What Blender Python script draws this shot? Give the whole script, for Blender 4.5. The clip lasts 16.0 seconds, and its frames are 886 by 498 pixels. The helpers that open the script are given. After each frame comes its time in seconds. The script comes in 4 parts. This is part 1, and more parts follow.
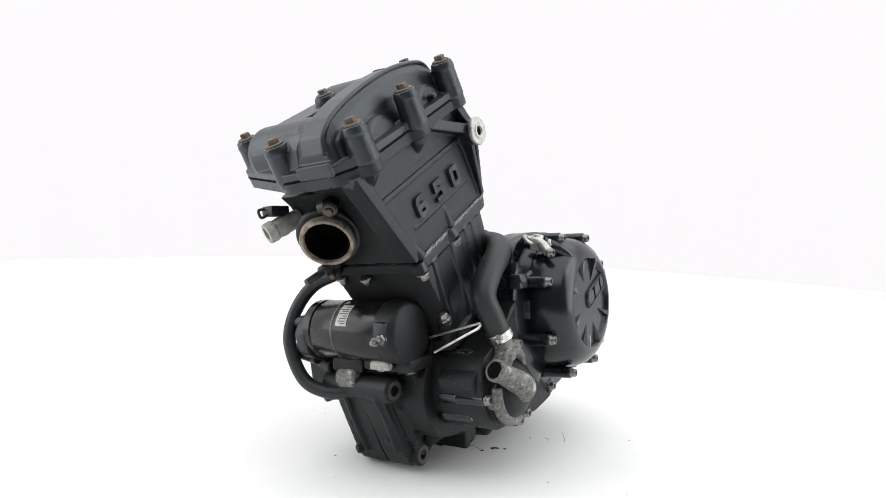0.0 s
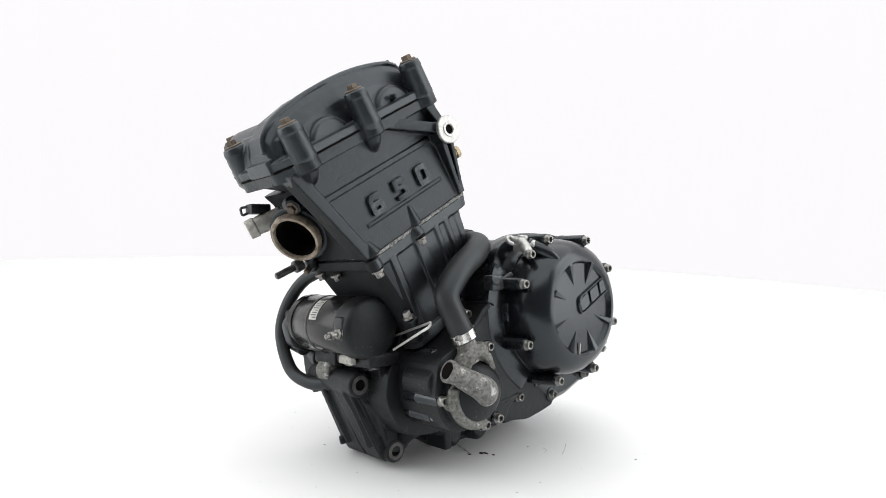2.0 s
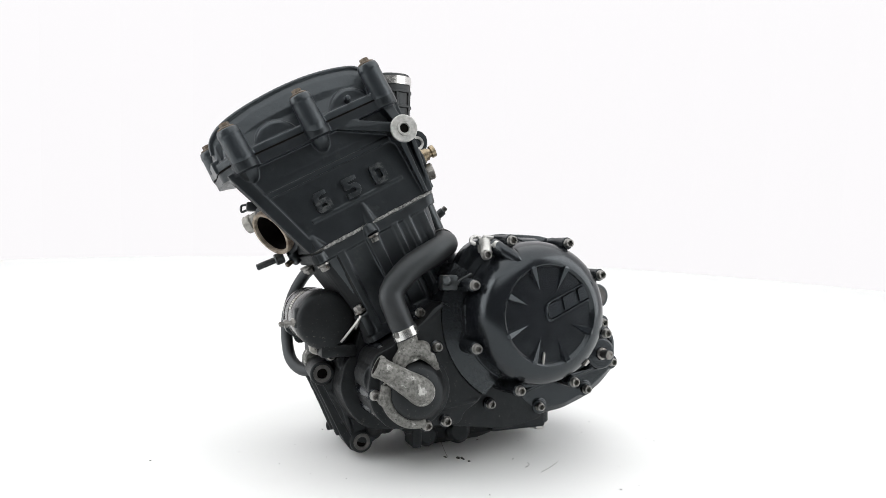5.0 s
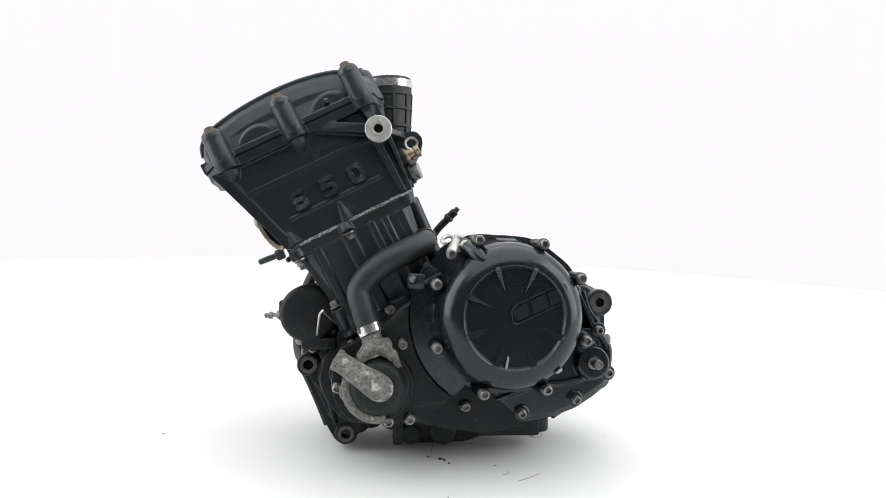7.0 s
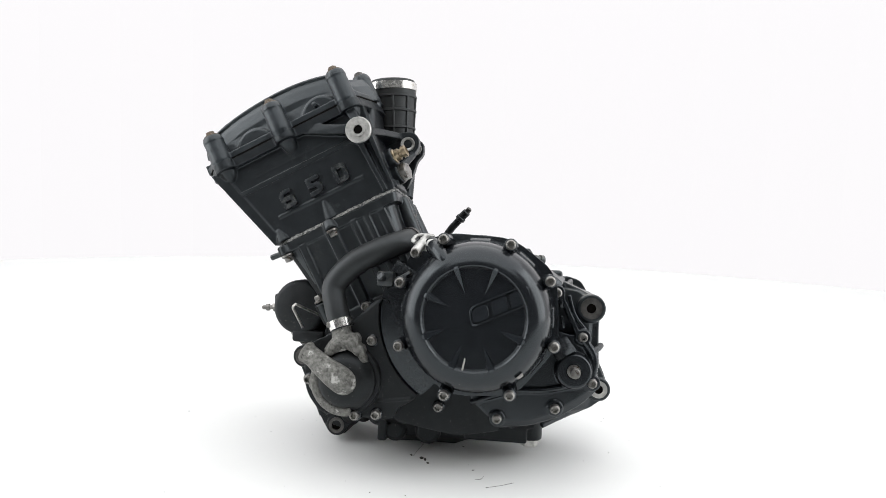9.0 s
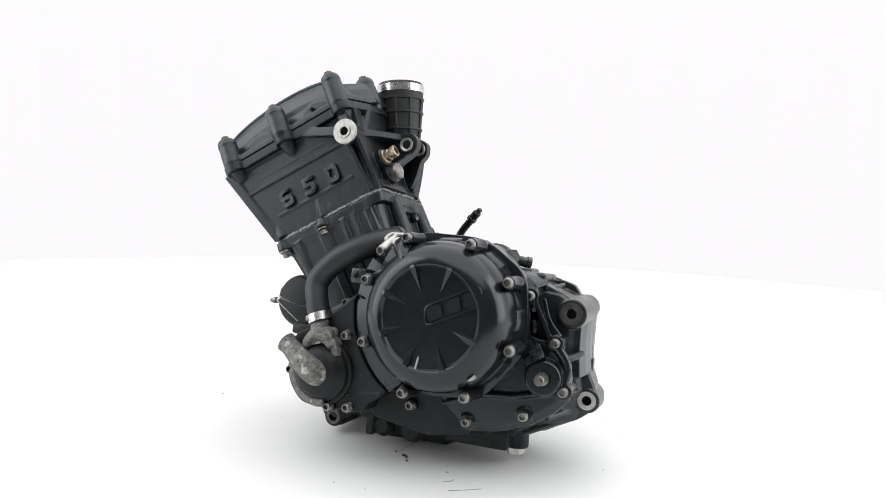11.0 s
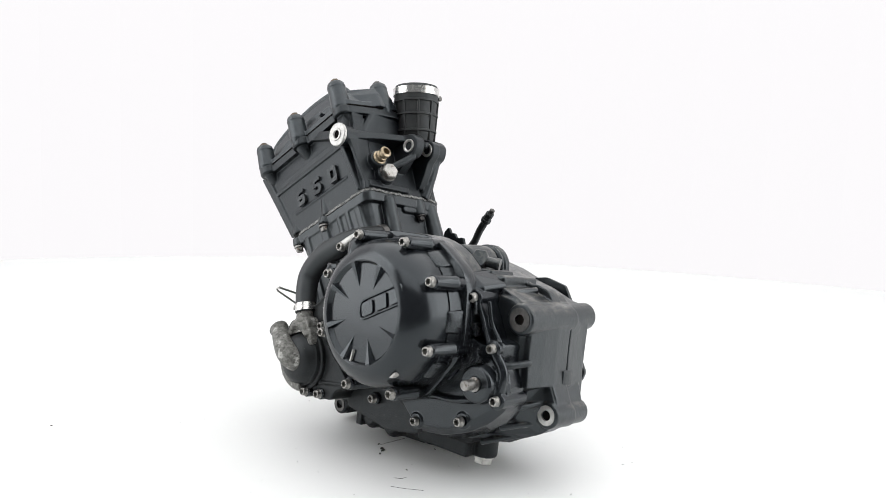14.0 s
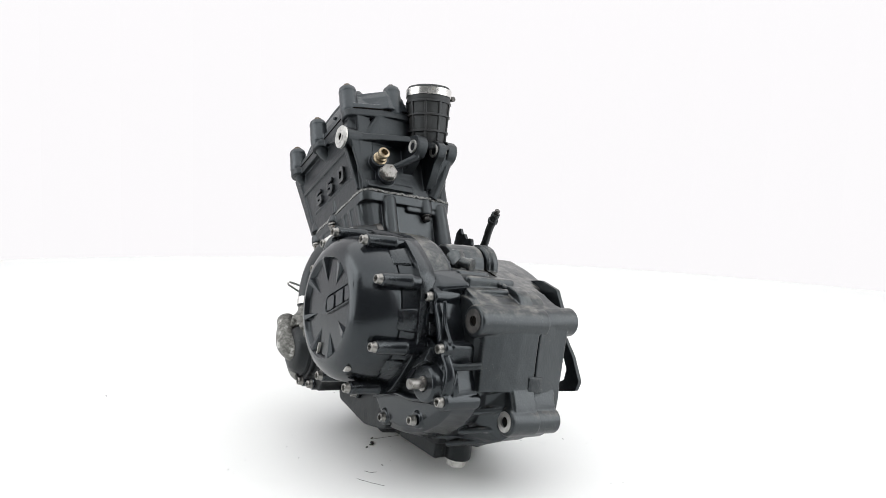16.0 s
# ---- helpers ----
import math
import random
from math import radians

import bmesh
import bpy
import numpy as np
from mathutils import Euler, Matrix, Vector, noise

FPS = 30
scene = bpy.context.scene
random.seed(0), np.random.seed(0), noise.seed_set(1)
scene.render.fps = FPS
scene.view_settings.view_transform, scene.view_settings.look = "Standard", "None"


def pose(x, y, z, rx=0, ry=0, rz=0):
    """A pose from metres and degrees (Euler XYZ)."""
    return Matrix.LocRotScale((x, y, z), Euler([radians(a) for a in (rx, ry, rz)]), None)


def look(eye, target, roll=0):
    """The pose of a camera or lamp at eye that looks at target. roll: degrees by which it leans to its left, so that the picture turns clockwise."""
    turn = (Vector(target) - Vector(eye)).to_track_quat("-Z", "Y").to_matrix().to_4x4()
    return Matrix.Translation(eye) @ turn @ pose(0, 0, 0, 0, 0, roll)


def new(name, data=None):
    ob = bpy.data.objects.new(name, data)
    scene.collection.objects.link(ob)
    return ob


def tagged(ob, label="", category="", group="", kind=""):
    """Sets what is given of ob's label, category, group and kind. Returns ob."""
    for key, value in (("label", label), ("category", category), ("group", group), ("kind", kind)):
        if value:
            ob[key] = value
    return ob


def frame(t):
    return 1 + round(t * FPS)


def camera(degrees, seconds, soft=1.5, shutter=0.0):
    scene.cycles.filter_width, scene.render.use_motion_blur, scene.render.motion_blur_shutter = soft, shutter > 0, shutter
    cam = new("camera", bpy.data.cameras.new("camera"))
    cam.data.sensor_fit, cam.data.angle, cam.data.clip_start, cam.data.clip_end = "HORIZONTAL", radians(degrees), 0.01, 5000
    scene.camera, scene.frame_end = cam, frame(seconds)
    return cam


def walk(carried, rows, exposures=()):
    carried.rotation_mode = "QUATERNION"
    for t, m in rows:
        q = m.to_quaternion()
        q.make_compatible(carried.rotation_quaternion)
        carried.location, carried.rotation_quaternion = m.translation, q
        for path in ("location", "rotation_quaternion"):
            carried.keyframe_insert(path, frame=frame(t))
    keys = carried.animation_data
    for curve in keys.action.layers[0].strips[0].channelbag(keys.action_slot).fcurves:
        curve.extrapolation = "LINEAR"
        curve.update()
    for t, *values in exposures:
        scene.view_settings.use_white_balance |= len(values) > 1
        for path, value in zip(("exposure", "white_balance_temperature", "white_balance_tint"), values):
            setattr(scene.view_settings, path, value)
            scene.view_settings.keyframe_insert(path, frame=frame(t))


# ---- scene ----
# ---- camera: stands still on a tripod; the engine turns on its turning base ----
cam = camera(69.93, 16.0, soft=0.5)
EYE = (0.0, -0.9, 0.346)
AIM = look(EYE, (0.0034, 0.0, 0.346 - 0.9 * math.tan(0.0877)), 2.066)
walk(cam, [(0.0, AIM), (16.0, AIM)], exposures=[(0.0, 0.0), (16.0, 0.0)])


def turn(t):
    """The turning base's angle in degrees at t seconds."""
    s = (t - 8.0) / 8.0
    return math.degrees(-0.120085 * (t - 8.0) - 0.006459 * s * s - 0.00269 * s ** 3)


# ---- world, studio light and added fill lamps ----
world = bpy.data.worlds.new("studio_world")
scene.world = world
world.use_nodes = True
world.node_tree.nodes["Background"].inputs["Color"].default_value = (1.0, 0.985, 0.995, 1)
world.node_tree.nodes["Background"].inputs["Strength"].default_value = 0.5


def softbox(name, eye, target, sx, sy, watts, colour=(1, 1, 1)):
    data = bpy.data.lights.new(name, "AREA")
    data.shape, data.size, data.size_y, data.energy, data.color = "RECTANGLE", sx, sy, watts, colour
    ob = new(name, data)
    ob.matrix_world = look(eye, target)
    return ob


softbox("softbox_overhead", (0.0, 0.6, 2.9), (0, 0.55, 0), 8.0, 6.4, 255)
# unseen fill lamps added at both sides to brighten flanks and floor
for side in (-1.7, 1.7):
    softbox("added_fill_side", (side, -0.45, 0.9), (0, 0, 0.25), 1.3, 1.7, 19)
# unseen fill lamp added above the camera to lift front faces and floor shadow
softbox("added_fill_front", (0.0, -1.45, 1.75), (0, 0, 0.1), 2.2, 0.8, 11)


# ---- materials ----
def nodes_of(name):
    m = bpy.data.materials.new(name)
    m.use_nodes = True
    nt = m.node_tree
    return m, nt, nt.nodes["Principled BSDF"]


def noise_tex(nt, scale, detail=5.0, rough=0.6):
    co = nt.nodes.new("ShaderNodeTexCoord")
    n = nt.nodes.new("ShaderNodeTexNoise")
    n.inputs["Scale"].default_value, n.inputs["Detail"].default_value, n.inputs["Roughness"].default_value = scale, detail, rough
    nt.links.new(co.outputs["Object"], n.inputs["Vector"])
    return n


def ramp(nt, src, stops):
    r = nt.nodes.new("ShaderNodeValToRGB")
    while len(r.color_ramp.elements) < len(stops):
        r.color_ramp.elements.new(0.5)
    for e, (p, c) in zip(r.color_ramp.elements, stops):
        e.position, e.color = p, (*c, 1)
    nt.links.new(src, r.inputs["Fac"])
    return r


def mixed(nt, fac, a, b):
    m = nt.nodes.new("ShaderNodeMix")
    m.data_type = "RGBA"
    nt.links.new(fac, m.inputs["Factor"])
    for src, key in ((a, 6), (b, 7)):
        if isinstance(src, tuple):
            m.inputs[key].default_value = (*src, 1)
        else:
            nt.links.new(src, m.inputs[key])
    return m.outputs[2]


def surface(name, dark, light, rough=(0.4, 0.6), metal=0.0, scale=90.0, bump=0.15, stain=None, stain_at=0.62, stain_scale=22.0,
            fine=900.0, wear_glint=None, spec=0.5, uneven=0.0, specks=None, dust_toplight=None, dust_toplight_at=0.5):
    """A worn surface: mottled colour, grain in the relief, stains, and on request lighter edges, part bare wear, part
    painted highlight.
    """
    m, nt, p = nodes_of(name)
    big = noise_tex(nt, scale, 6)
    col = ramp(nt, big.outputs["Fac"], [(0.3, dark), (0.72, light)]).outputs["Color"]
    if stain:
        sn = noise_tex(nt, stain_scale, 8, 0.7)
        sr = ramp(nt, sn.outputs["Fac"], [(stain_at, (0, 0, 0)), (stain_at + 0.09, (1, 1, 1))])
        col = mixed(nt, sr.outputs["Color"], col, stain)
    if wear_glint:
        g = nt.nodes.new("ShaderNodeNewGeometry")
        wn = noise_tex(nt, 160.0, 6, 0.7)
        mul = nt.nodes.new("ShaderNodeMath")
        mul.operation = "MULTIPLY"
        pr = ramp(nt, g.outputs["Pointiness"], [(0.53, (0, 0, 0)), (0.63, (1, 1, 1))])
        wr = ramp(nt, wn.outputs["Fac"], [(0.44, (0, 0, 0)), (0.6, (1, 1, 1))])
        nt.links.new(pr.outputs["Color"], mul.inputs[0])
        nt.links.new(wr.outputs["Color"], mul.inputs[1])
        col = mixed(nt, mul.outputs[0], col, wear_glint)
    if specks:
        kn = noise_tex(nt, 420.0, 2, 0.5)
        km = noise_tex(nt, 30.0, 3, 0.5)
        mu = nt.nodes.new("ShaderNodeMath")
        mu.operation = "MULTIPLY"
        nt.links.new(ramp(nt, kn.outputs["Fac"], [(0.66, (0, 0, 0)), (0.72, (1, 1, 1))]).outputs["Color"], mu.inputs[0])
        nt.links.new(ramp(nt, km.outputs["Fac"], [(0.42, (0, 0, 0)), (0.62, (1, 1, 1))]).outputs["Color"], mu.inputs[1])
        col = mixed(nt, mu.outputs[0], col, specks)
    if dust_toplight:
        # dry dust settled patchily on what faces upwards; also paints the valve cover's top light
        g = nt.nodes.new("ShaderNodeNewGeometry")
        sep = nt.nodes.new("ShaderNodeSeparateXYZ")
        nt.links.new(g.outputs["Normal"], sep.inputs["Vector"])
        dn = noise_tex(nt, 55.0, 9, 0.75)
        mu = nt.nodes.new("ShaderNodeMath")
        mu.operation = "MULTIPLY"
        nt.links.new(ramp(nt, sep.outputs["Z"], [(0.35, (0, 0, 0)), (0.9, (1, 1, 1))]).outputs["Color"], mu.inputs[0])
        nt.links.new(ramp(nt, dn.outputs["Fac"], [(dust_toplight_at, (0, 0, 0)), (dust_toplight_at + 0.14, (1, 1, 1))]).outputs["Color"], mu.inputs[1])
        col = mixed(nt, mu.outputs[0], col, dust_toplight)
    nt.links.new(col, p.inputs["Base Color"])
    rr = nt.nodes.new("ShaderNodeMapRange")
    rr.inputs["To Min"].default_value, rr.inputs["To Max"].default_value = rough
    nt.links.new(big.outputs["Fac"], rr.inputs["Value"])
    nt.links.new(rr.outputs["Result"], p.inputs["Roughness"])
    p.inputs["Metallic"].default_value = metal
    p.inputs["Specular IOR Level"].default_value = spec
    if metal == 0.0:
        p.inputs["Specular Tint"].default_value = (0.86, 0.95, 1.0, 1)
    fn = noise_tex(nt, fine, 3)
    bp = nt.nodes.new("ShaderNodeBump")
    bp.inputs["Strength"].default_value, bp.inputs["Distance"].default_value = bump, 0.0006
    nt.links.new(fn.outputs["Fac"], bp.inputs["Height"])
    if uneven:
        un = noise_tex(nt, 75.0, 4, 0.55)
        b2 = nt.nodes.new("ShaderNodeBump")
        b2.inputs["Strength"].default_value, b2.inputs["Distance"].default_value = uneven, 0.002
        nt.links.new(un.outputs["Fac"], b2.inputs["Height"])
        nt.links.new(b2.outputs["Normal"], bp.inputs["Normal"])
    nt.links.new(bp.outputs["Normal"], p.inputs["Normal"])
    return m


BLACK = surface("black_cast_paint", (0.0048, 0.0055, 0.0067), (0.0078, 0.0092, 0.011), (0.28, 0.48), wear_glint=(0.075, 0.078, 0.077), bump=0.3,
                stain=(0.022, 0.025, 0.026), stain_at=0.6, uneven=0.34, spec=0.44, dust_toplight=(0.036, 0.04, 0.041), dust_toplight_at=0.53)
# the cast paint again, lighter and bluer, for the valve cover
VALVEPAINT = surface("greyer_black_paint", (0.0074, 0.0091, 0.0115), (0.0135, 0.0163, 0.0195), (0.27, 0.46), wear_glint=(0.08, 0.084, 0.083), bump=0.28,
                     stain=(0.026, 0.03, 0.031), stain_at=0.6, uneven=0.3, spec=0.62, dust_toplight=(0.036, 0.04, 0.042), dust_toplight_at=0.52)
COVER = surface("black_satin_paint", (0.0055, 0.0063, 0.0078), (0.0085, 0.0098, 0.012), (0.14, 0.28), wear_glint=(0.06, 0.063, 0.064), bump=0.05, uneven=0.06, spec=0.5,
                stain=(0.016, 0.018, 0.019), stain_at=0.6, stain_scale=14)
SUMP = surface("grimy_black_cast", (0.0065, 0.0074, 0.0084), (0.0125, 0.0142, 0.0157), (0.2, 0.44), bump=0.35, stain=(0.034, 0.033, 0.029), stain_at=0.63, fine=500,
               wear_glint=(0.07, 0.07, 0.064), uneven=0.3, specks=(0.075, 0.072, 0.064), spec=0.6, dust_toplight=(0.13, 0.125, 0.112), dust_toplight_at=0.47)
MATTCAST = surface("dark_matt_cast", (0.0055, 0.0056, 0.006), (0.0098, 0.01, 0.0102), (0.34, 0.6), bump=0.25, stain=(0.035, 0.033, 0.028), stain_at=0.64, fine=500, uneven=0.4,
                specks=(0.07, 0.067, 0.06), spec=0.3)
RUBBER = surface("black_rubber", (0.0105, 0.0107, 0.011), (0.019, 0.019, 0.0195), (0.4, 0.58), bump=0.08)
STEEL = surface("zinc_bolt", (0.13, 0.128, 0.122), (0.36, 0.352, 0.335), (0.25, 0.45), metal=0.85, stain=(0.07, 0.05, 0.036), stain_at=0.56, stain_scale=170)
DARKBOLT = surface("dark_bolt", (0.05, 0.05, 0.05), (0.13, 0.125, 0.12), (0.35, 0.55), metal=0.8)
RUSTY = surface("rusty_bolt", (0.07, 0.055, 0.04), (0.15, 0.12, 0.09), (0.45, 0.7), metal=0.5, stain=(0.11, 0.055, 0.03), stain_at=0.58, stain_scale=150)
SILVER = surface("bare_aluminium", (0.34, 0.34, 0.33), (0.62, 0.62, 0.6), (0.34, 0.6), metal=0.9, scale=160, bump=0.3, stain=(0.14, 0.13, 0.115), stain_at=0.6, stain_scale=120)
CORRODED = surface("corroded_aluminium", (0.045, 0.045, 0.04), (0.25, 0.25, 0.235), (0.5, 0.85), metal=0.2, scale=230, bump=1.0,
                   stain=(0.46, 0.46, 0.44), stain_at=0.57, stain_scale=75, fine=330, uneven=0.9, specks=(0.02, 0.02, 0.018))
RUSTRING = surface("rusted_port_ring", (0.12, 0.085, 0.06), (0.42, 0.37, 0.3), (0.6, 0.85), metal=0.3, scale=110, bump=0.6)
# soot of the exhaust port; also paints the shade inside small holes
SOOTSHADE = surface("soot_and_hole_shade", (0.002, 0.0016, 0.0014), (0.006, 0.0042, 0.0034), (0.8, 0.95), bump=0.3, spec=0.08)
PALE = surface("pale_oxidised_metal", (0.24, 0.235, 0.215), (0.5, 0.49, 0.46), (0.5, 0.75), metal=0.25, scale=140, bump=0.6, stain=(0.12, 0.1, 0.08), stain_at=0.62, stain_scale=110, fine=420)
ZINC = surface("clean_zinc", (0.4, 0.395, 0.38), (0.68, 0.675, 0.65), (0.25, 0.45), metal=0.85, bump=0.3, stain=(0.16, 0.13, 0.1), stain_at=0.6, stain_scale=150)
# sooty matt paint that also holds the shade under the valve cover's overhang
SOOTSHADEPAINT = surface("soot_and_shade_paint", (0.004, 0.0042, 0.0046), (0.0085, 0.0086, 0.0088), (0.6, 0.85), bump=0.35, stain=(0.022, 0.018, 0.014), stain_at=0.6, uneven=0.3, spec=0.3)
BARREL = surface("matt_black_paint", (0.006, 0.0067, 0.0077), (0.0105, 0.0116, 0.013), (0.24, 0.46), wear_glint=(0.06, 0.062, 0.06), bump=0.15, stain=(0.022, 0.023, 0.022), stain_at=0.61,
                 uneven=0.35, spec=0.6, dust_toplight=(0.04, 0.04, 0.037), dust_toplight_at=0.52)
BRASS = surface("dull_brass", (0.25, 0.2, 0.13), (0.42, 0.35, 0.25), (0.3, 0.45), metal=0.9)
STARTER = surface("starter_steel", (0.011, 0.0113, 0.0116), (0.032, 0.032, 0.0315), (0.15, 0.28), metal=0.6, scale=24, stain=(0.07, 0.035, 0.016), stain_at=0.62, stain_scale=30, bump=0.08, uneven=0.08, spec=0.5)
CHROME = surface("bright_steel_band", (0.55, 0.55, 0.54), (0.8, 0.79, 0.76), (0.18, 0.36), metal=1.0, scale=60, bump=0.08, stain=(0.34, 0.27, 0.18), stain_at=0.62, stain_scale=60)
STUBRUBBER = surface("grey_black_rubber", (0.013, 0.0125, 0.012), (0.03, 0.029, 0.028), (0.46, 0.66), bump=0.2, scale=70, uneven=0.15)
GASKET = surface("flaking_gasket", (0.008, 0.008, 0.008), (0.36, 0.36, 0.345), (0.7, 0.9), scale=330, bump=0.9, fine=700)
LABEL = surface("paper_label", (0.42, 0.41, 0.38), (0.56, 0.55, 0.52), (0.5, 0.7))
INK = surface("label_ink", (0.03, 0.03, 0.03), (0.06, 0.06, 0.06))
CHIP = surface("bare_metal_chip", (0.25, 0.245, 0.23), (0.45, 0.44, 0.42), (0.4, 0.6), metal=0.4)
RIBPAINT = surface("satin_rib_paint", (0.0075, 0.0088, 0.011), (0.0115, 0.0136, 0.0165), (0.18, 0.3), bump=0.04, spec=0.6)
CRUMB = surface("dirt_crumb", (0.03, 0.03, 0.028), (0.09, 0.085, 0.075), (0.8, 0.95))
PAPER = surface("white_studio_floor", (0.735, 0.745, 0.739), (0.755, 0.765, 0.759), (0.55, 0.7), scale=6, bump=0.03, stain=(0.71, 0.72, 0.714), stain_at=0.66, stain_scale=9, spec=0.15)
DARKWALL = surface("dark_light_block", (0.05, 0.05, 0.05), (0.07, 0.068, 0.065), (0.8, 0.9), scale=3)

# ---- frames of the engine: lengths in millimetres ----
MM = 0.001
E = pose(0, 0, 0, -7) @ Matrix.Scale(MM, 4)              # the engine leans back on its sump
C = E @ pose(0, 0, 0, 0, -28)                            # along the cylinder: x = across, z = up the bore


# ---- mesh helpers ----
def done(bm, m):
    bmesh.ops.remove_doubles(bm, verts=bm.verts, dist=0.01)
    bmesh.ops.recalc_face_normals(bm, faces=bm.faces)
    bm.transform(m)
    return bm


def part(name, bm, material, parent, label="", at=E, smooth=38):
    """Links a bmesh in millimetres as one mesh under a thing or part."""
    done(bm, at)
    me = bpy.data.meshes.new(name)
    bm.to_mesh(me)
    bm.free()
    me.materials.append(material)
    me.polygons.foreach_set("use_smooth", [True] * len(me.polygons))
    me.set_sharp_from_angle(angle=radians(smooth))
    ob = new(name, me)
    ob.parent = parent
    if label:
        tagged(ob, label)
    return ob


def cast(name, bm, material, parent, label="", at=E, voxel=1.5, soften=3):
    """One fused casting: overlapping solids grown together, with soft inside corners and worn edges."""
    skew = Euler((0.55, 0.41, 0.3)).to_matrix().to_4x4()
    done(bm, at)
    bm.transform(skew)
    me = bpy.data.meshes.new(name)
    bm.to_mesh(me)
    bm.free()
    tmp = new("tmp", me)
    mod = tmp.modifiers.new("fuse", "REMESH")
    mod.mode, mod.voxel_size = "VOXEL", voxel * MM
    mod = tmp.modifiers.new("soften", "SMOOTH")
    mod.factor, mod.iterations = 0.5, soften
    bpy.context.view_layer.update()
    out = bpy.data.meshes.new_from_object(tmp.evaluated_get(bpy.context.evaluated_depsgraph_get()))
    bpy.data.objects.remove(tmp)
    out.transform(skew.inverted())
    out.name = name
    out.materials.clear()
    out.materials.append(material)
    out.polygons.foreach_set("use_smooth", [True] * len(out.polygons))
    ob = new(name, out)
    ob.parent = parent
    if label:
        tagged(ob, label)
    return ob


def shared(name, src, parent, m):
    """Another piece on the mesh of src, moved by m."""
    ob = new(name, src.data)
    ob.parent, ob.matrix_basis = parent, m
    return ob


def bevelled(bm, width, seg=2, angle=25, only=None):
    if width > 0:
        es = [e for e in (only or bm.edges) if e.is_valid and len(e.link_faces) == 2 and e.calc_face_angle(0) > radians(angle)]
        bmesh.ops.bevel(bm, geom=es, offset=width, segments=seg, profile=0.5, affect="EDGES", clamp_overlap=True)
    return bm


def join(*bms):
    out = bms[0]
    for b in bms[1:]:
        me = bpy.data.meshes.new("tmp")
        b.to_mesh(me)
        b.free()
        out.from_mesh(me)
        bpy.data.meshes.remove(me)
    return out


def loft(sections, bevel=2.0, seg=2):
    """Closed skin through rings of points of equal count, capped."""
    bm = bmesh.new()
    rings = [[bm.verts.new(p) for p in s] for s in sections]
    n = len(rings[0])
    for a, b in zip(rings, rings[1:]):
        for i in range(n):
            bm.faces.new((a[i], a[(i + 1) % n], b[(i + 1) % n], b[i]))
    bm.faces.new(rings[0])
    bm.faces.new(rings[-1][::-1])
    bmesh.ops.recalc_face_normals(bm, faces=bm.faces)
    return bevelled(bm, bevel, seg)


def prism(pts, y0, y1, bevel=2.0, seg=2, grow=0.0):
    """A plate with outline pts in x, z from y0 to y1; grow: the y1 end is larger by that factor."""
    cx, cz = sum(p[0] for p in pts) / len(pts), sum(p[1] for p in pts) / len(pts)
    a = [(x, y0, z) for x, z in pts]
    b = [(cx + (x - cx) * (1 + grow), y1, cz + (z - cz) * (1 + grow)) for x, z in pts]
    return loft([a, b], bevel, seg)


def rounded(pts, r, n=4):
    """The polygon pts with rounded corners."""
    out = []
    for i, p in enumerate(pts):
        p, a, b = Vector(p), Vector(pts[i - 1]), Vector(pts[(i + 1) % len(pts)])
        da, db = (a - p), (b - p)
        k = min(r, da.length * 0.45, db.length * 0.45)
        s, e = p + da.normalized() * k, p + db.normalized() * k
        for j in range(n + 1):
            t = j / n
            q = s * (1 - t) ** 2 + p * 2 * t * (1 - t) + e * t * t
            out.append((q.x, q.y))
    return out


def box(x0, x1, y0, y1, z0, z1, bevel=2.0, seg=2):
    return loft([[(x0, y0, z0), (x1, y0, z0), (x1, y1, z0), (x0, y1, z0)], [(x0, y0, z1), (x1, y0, z1), (x1, y1, z1), (x0, y1, z1)]], bevel, seg)


def axis_frame(a, b):
    """Pose at a whose z axis points to b."""
    d = (Vector(b) - Vector(a))
    return Matrix.Translation(a) @ d.to_track_quat("Z", "Y").to_matrix().to_4x4(), d.length


def lathe(profile, a, b, n=32, phase=0.0, closed=False):
    """Turns (radius, height) pairs about the line from a to b; heights in millimetres from a."""
    m, _ = axis_frame(a, b)
    bm = bmesh.new()
    rings = []
    for r, h in profile:
        if r < 0.01:
            rings.append([bm.verts.new((0, 0, h))])
        else:
            rings.append([bm.verts.new((r * math.cos(2 * math.pi * (i + phase) / n), r * math.sin(2 * math.pi * (i + phase) / n), h)) for i in range(n)])
    for p, q in zip(rings, rings[1:] + rings[:1] if closed else rings[1:]):
        for i in range(n):
            j = (i + 1) % n
            if len(p) == 1 and len(q) > 1:
                bm.faces.new((p[0], q[j], q[i]))
            elif len(q) == 1 and len(p) > 1:
                bm.faces.new((p[i], p[j], q[0]))
            elif len(p) > 1:
                bm.faces.new((p[i], p[j], q[j], q[i]))
    if len(rings[0]) > 1 and not closed:
        bm.faces.new(rings[0][::-1])
    if len(rings[-1]) > 1 and not closed:
        bm.faces.new(rings[-1])
    bm.transform(m)
    return bm


def rod(a, b, r, r2=None, bevel=1.2, n=24):
    """A round boss from a to b with softened rims."""
    r2 = r if r2 is None else r2
    h = (Vector(b) - Vector(a)).length
    return lathe([(r - bevel, 0), (r, bevel), (r2, h - bevel), (r2 - bevel, h)], a, b, n)


def eye_boss(a, b, r, hole, depth=30, n=28):
    """A round boss from a (open end, with a bore) to b."""
    h = (Vector(b) - Vector(a)).length
    return lathe([(0, depth), (hole, depth), (hole, 1.2), (hole + 1, 0), (r - 1.5, 0), (r, 1.5), (r, h - 1), (r - 1, h)], a, b, n)


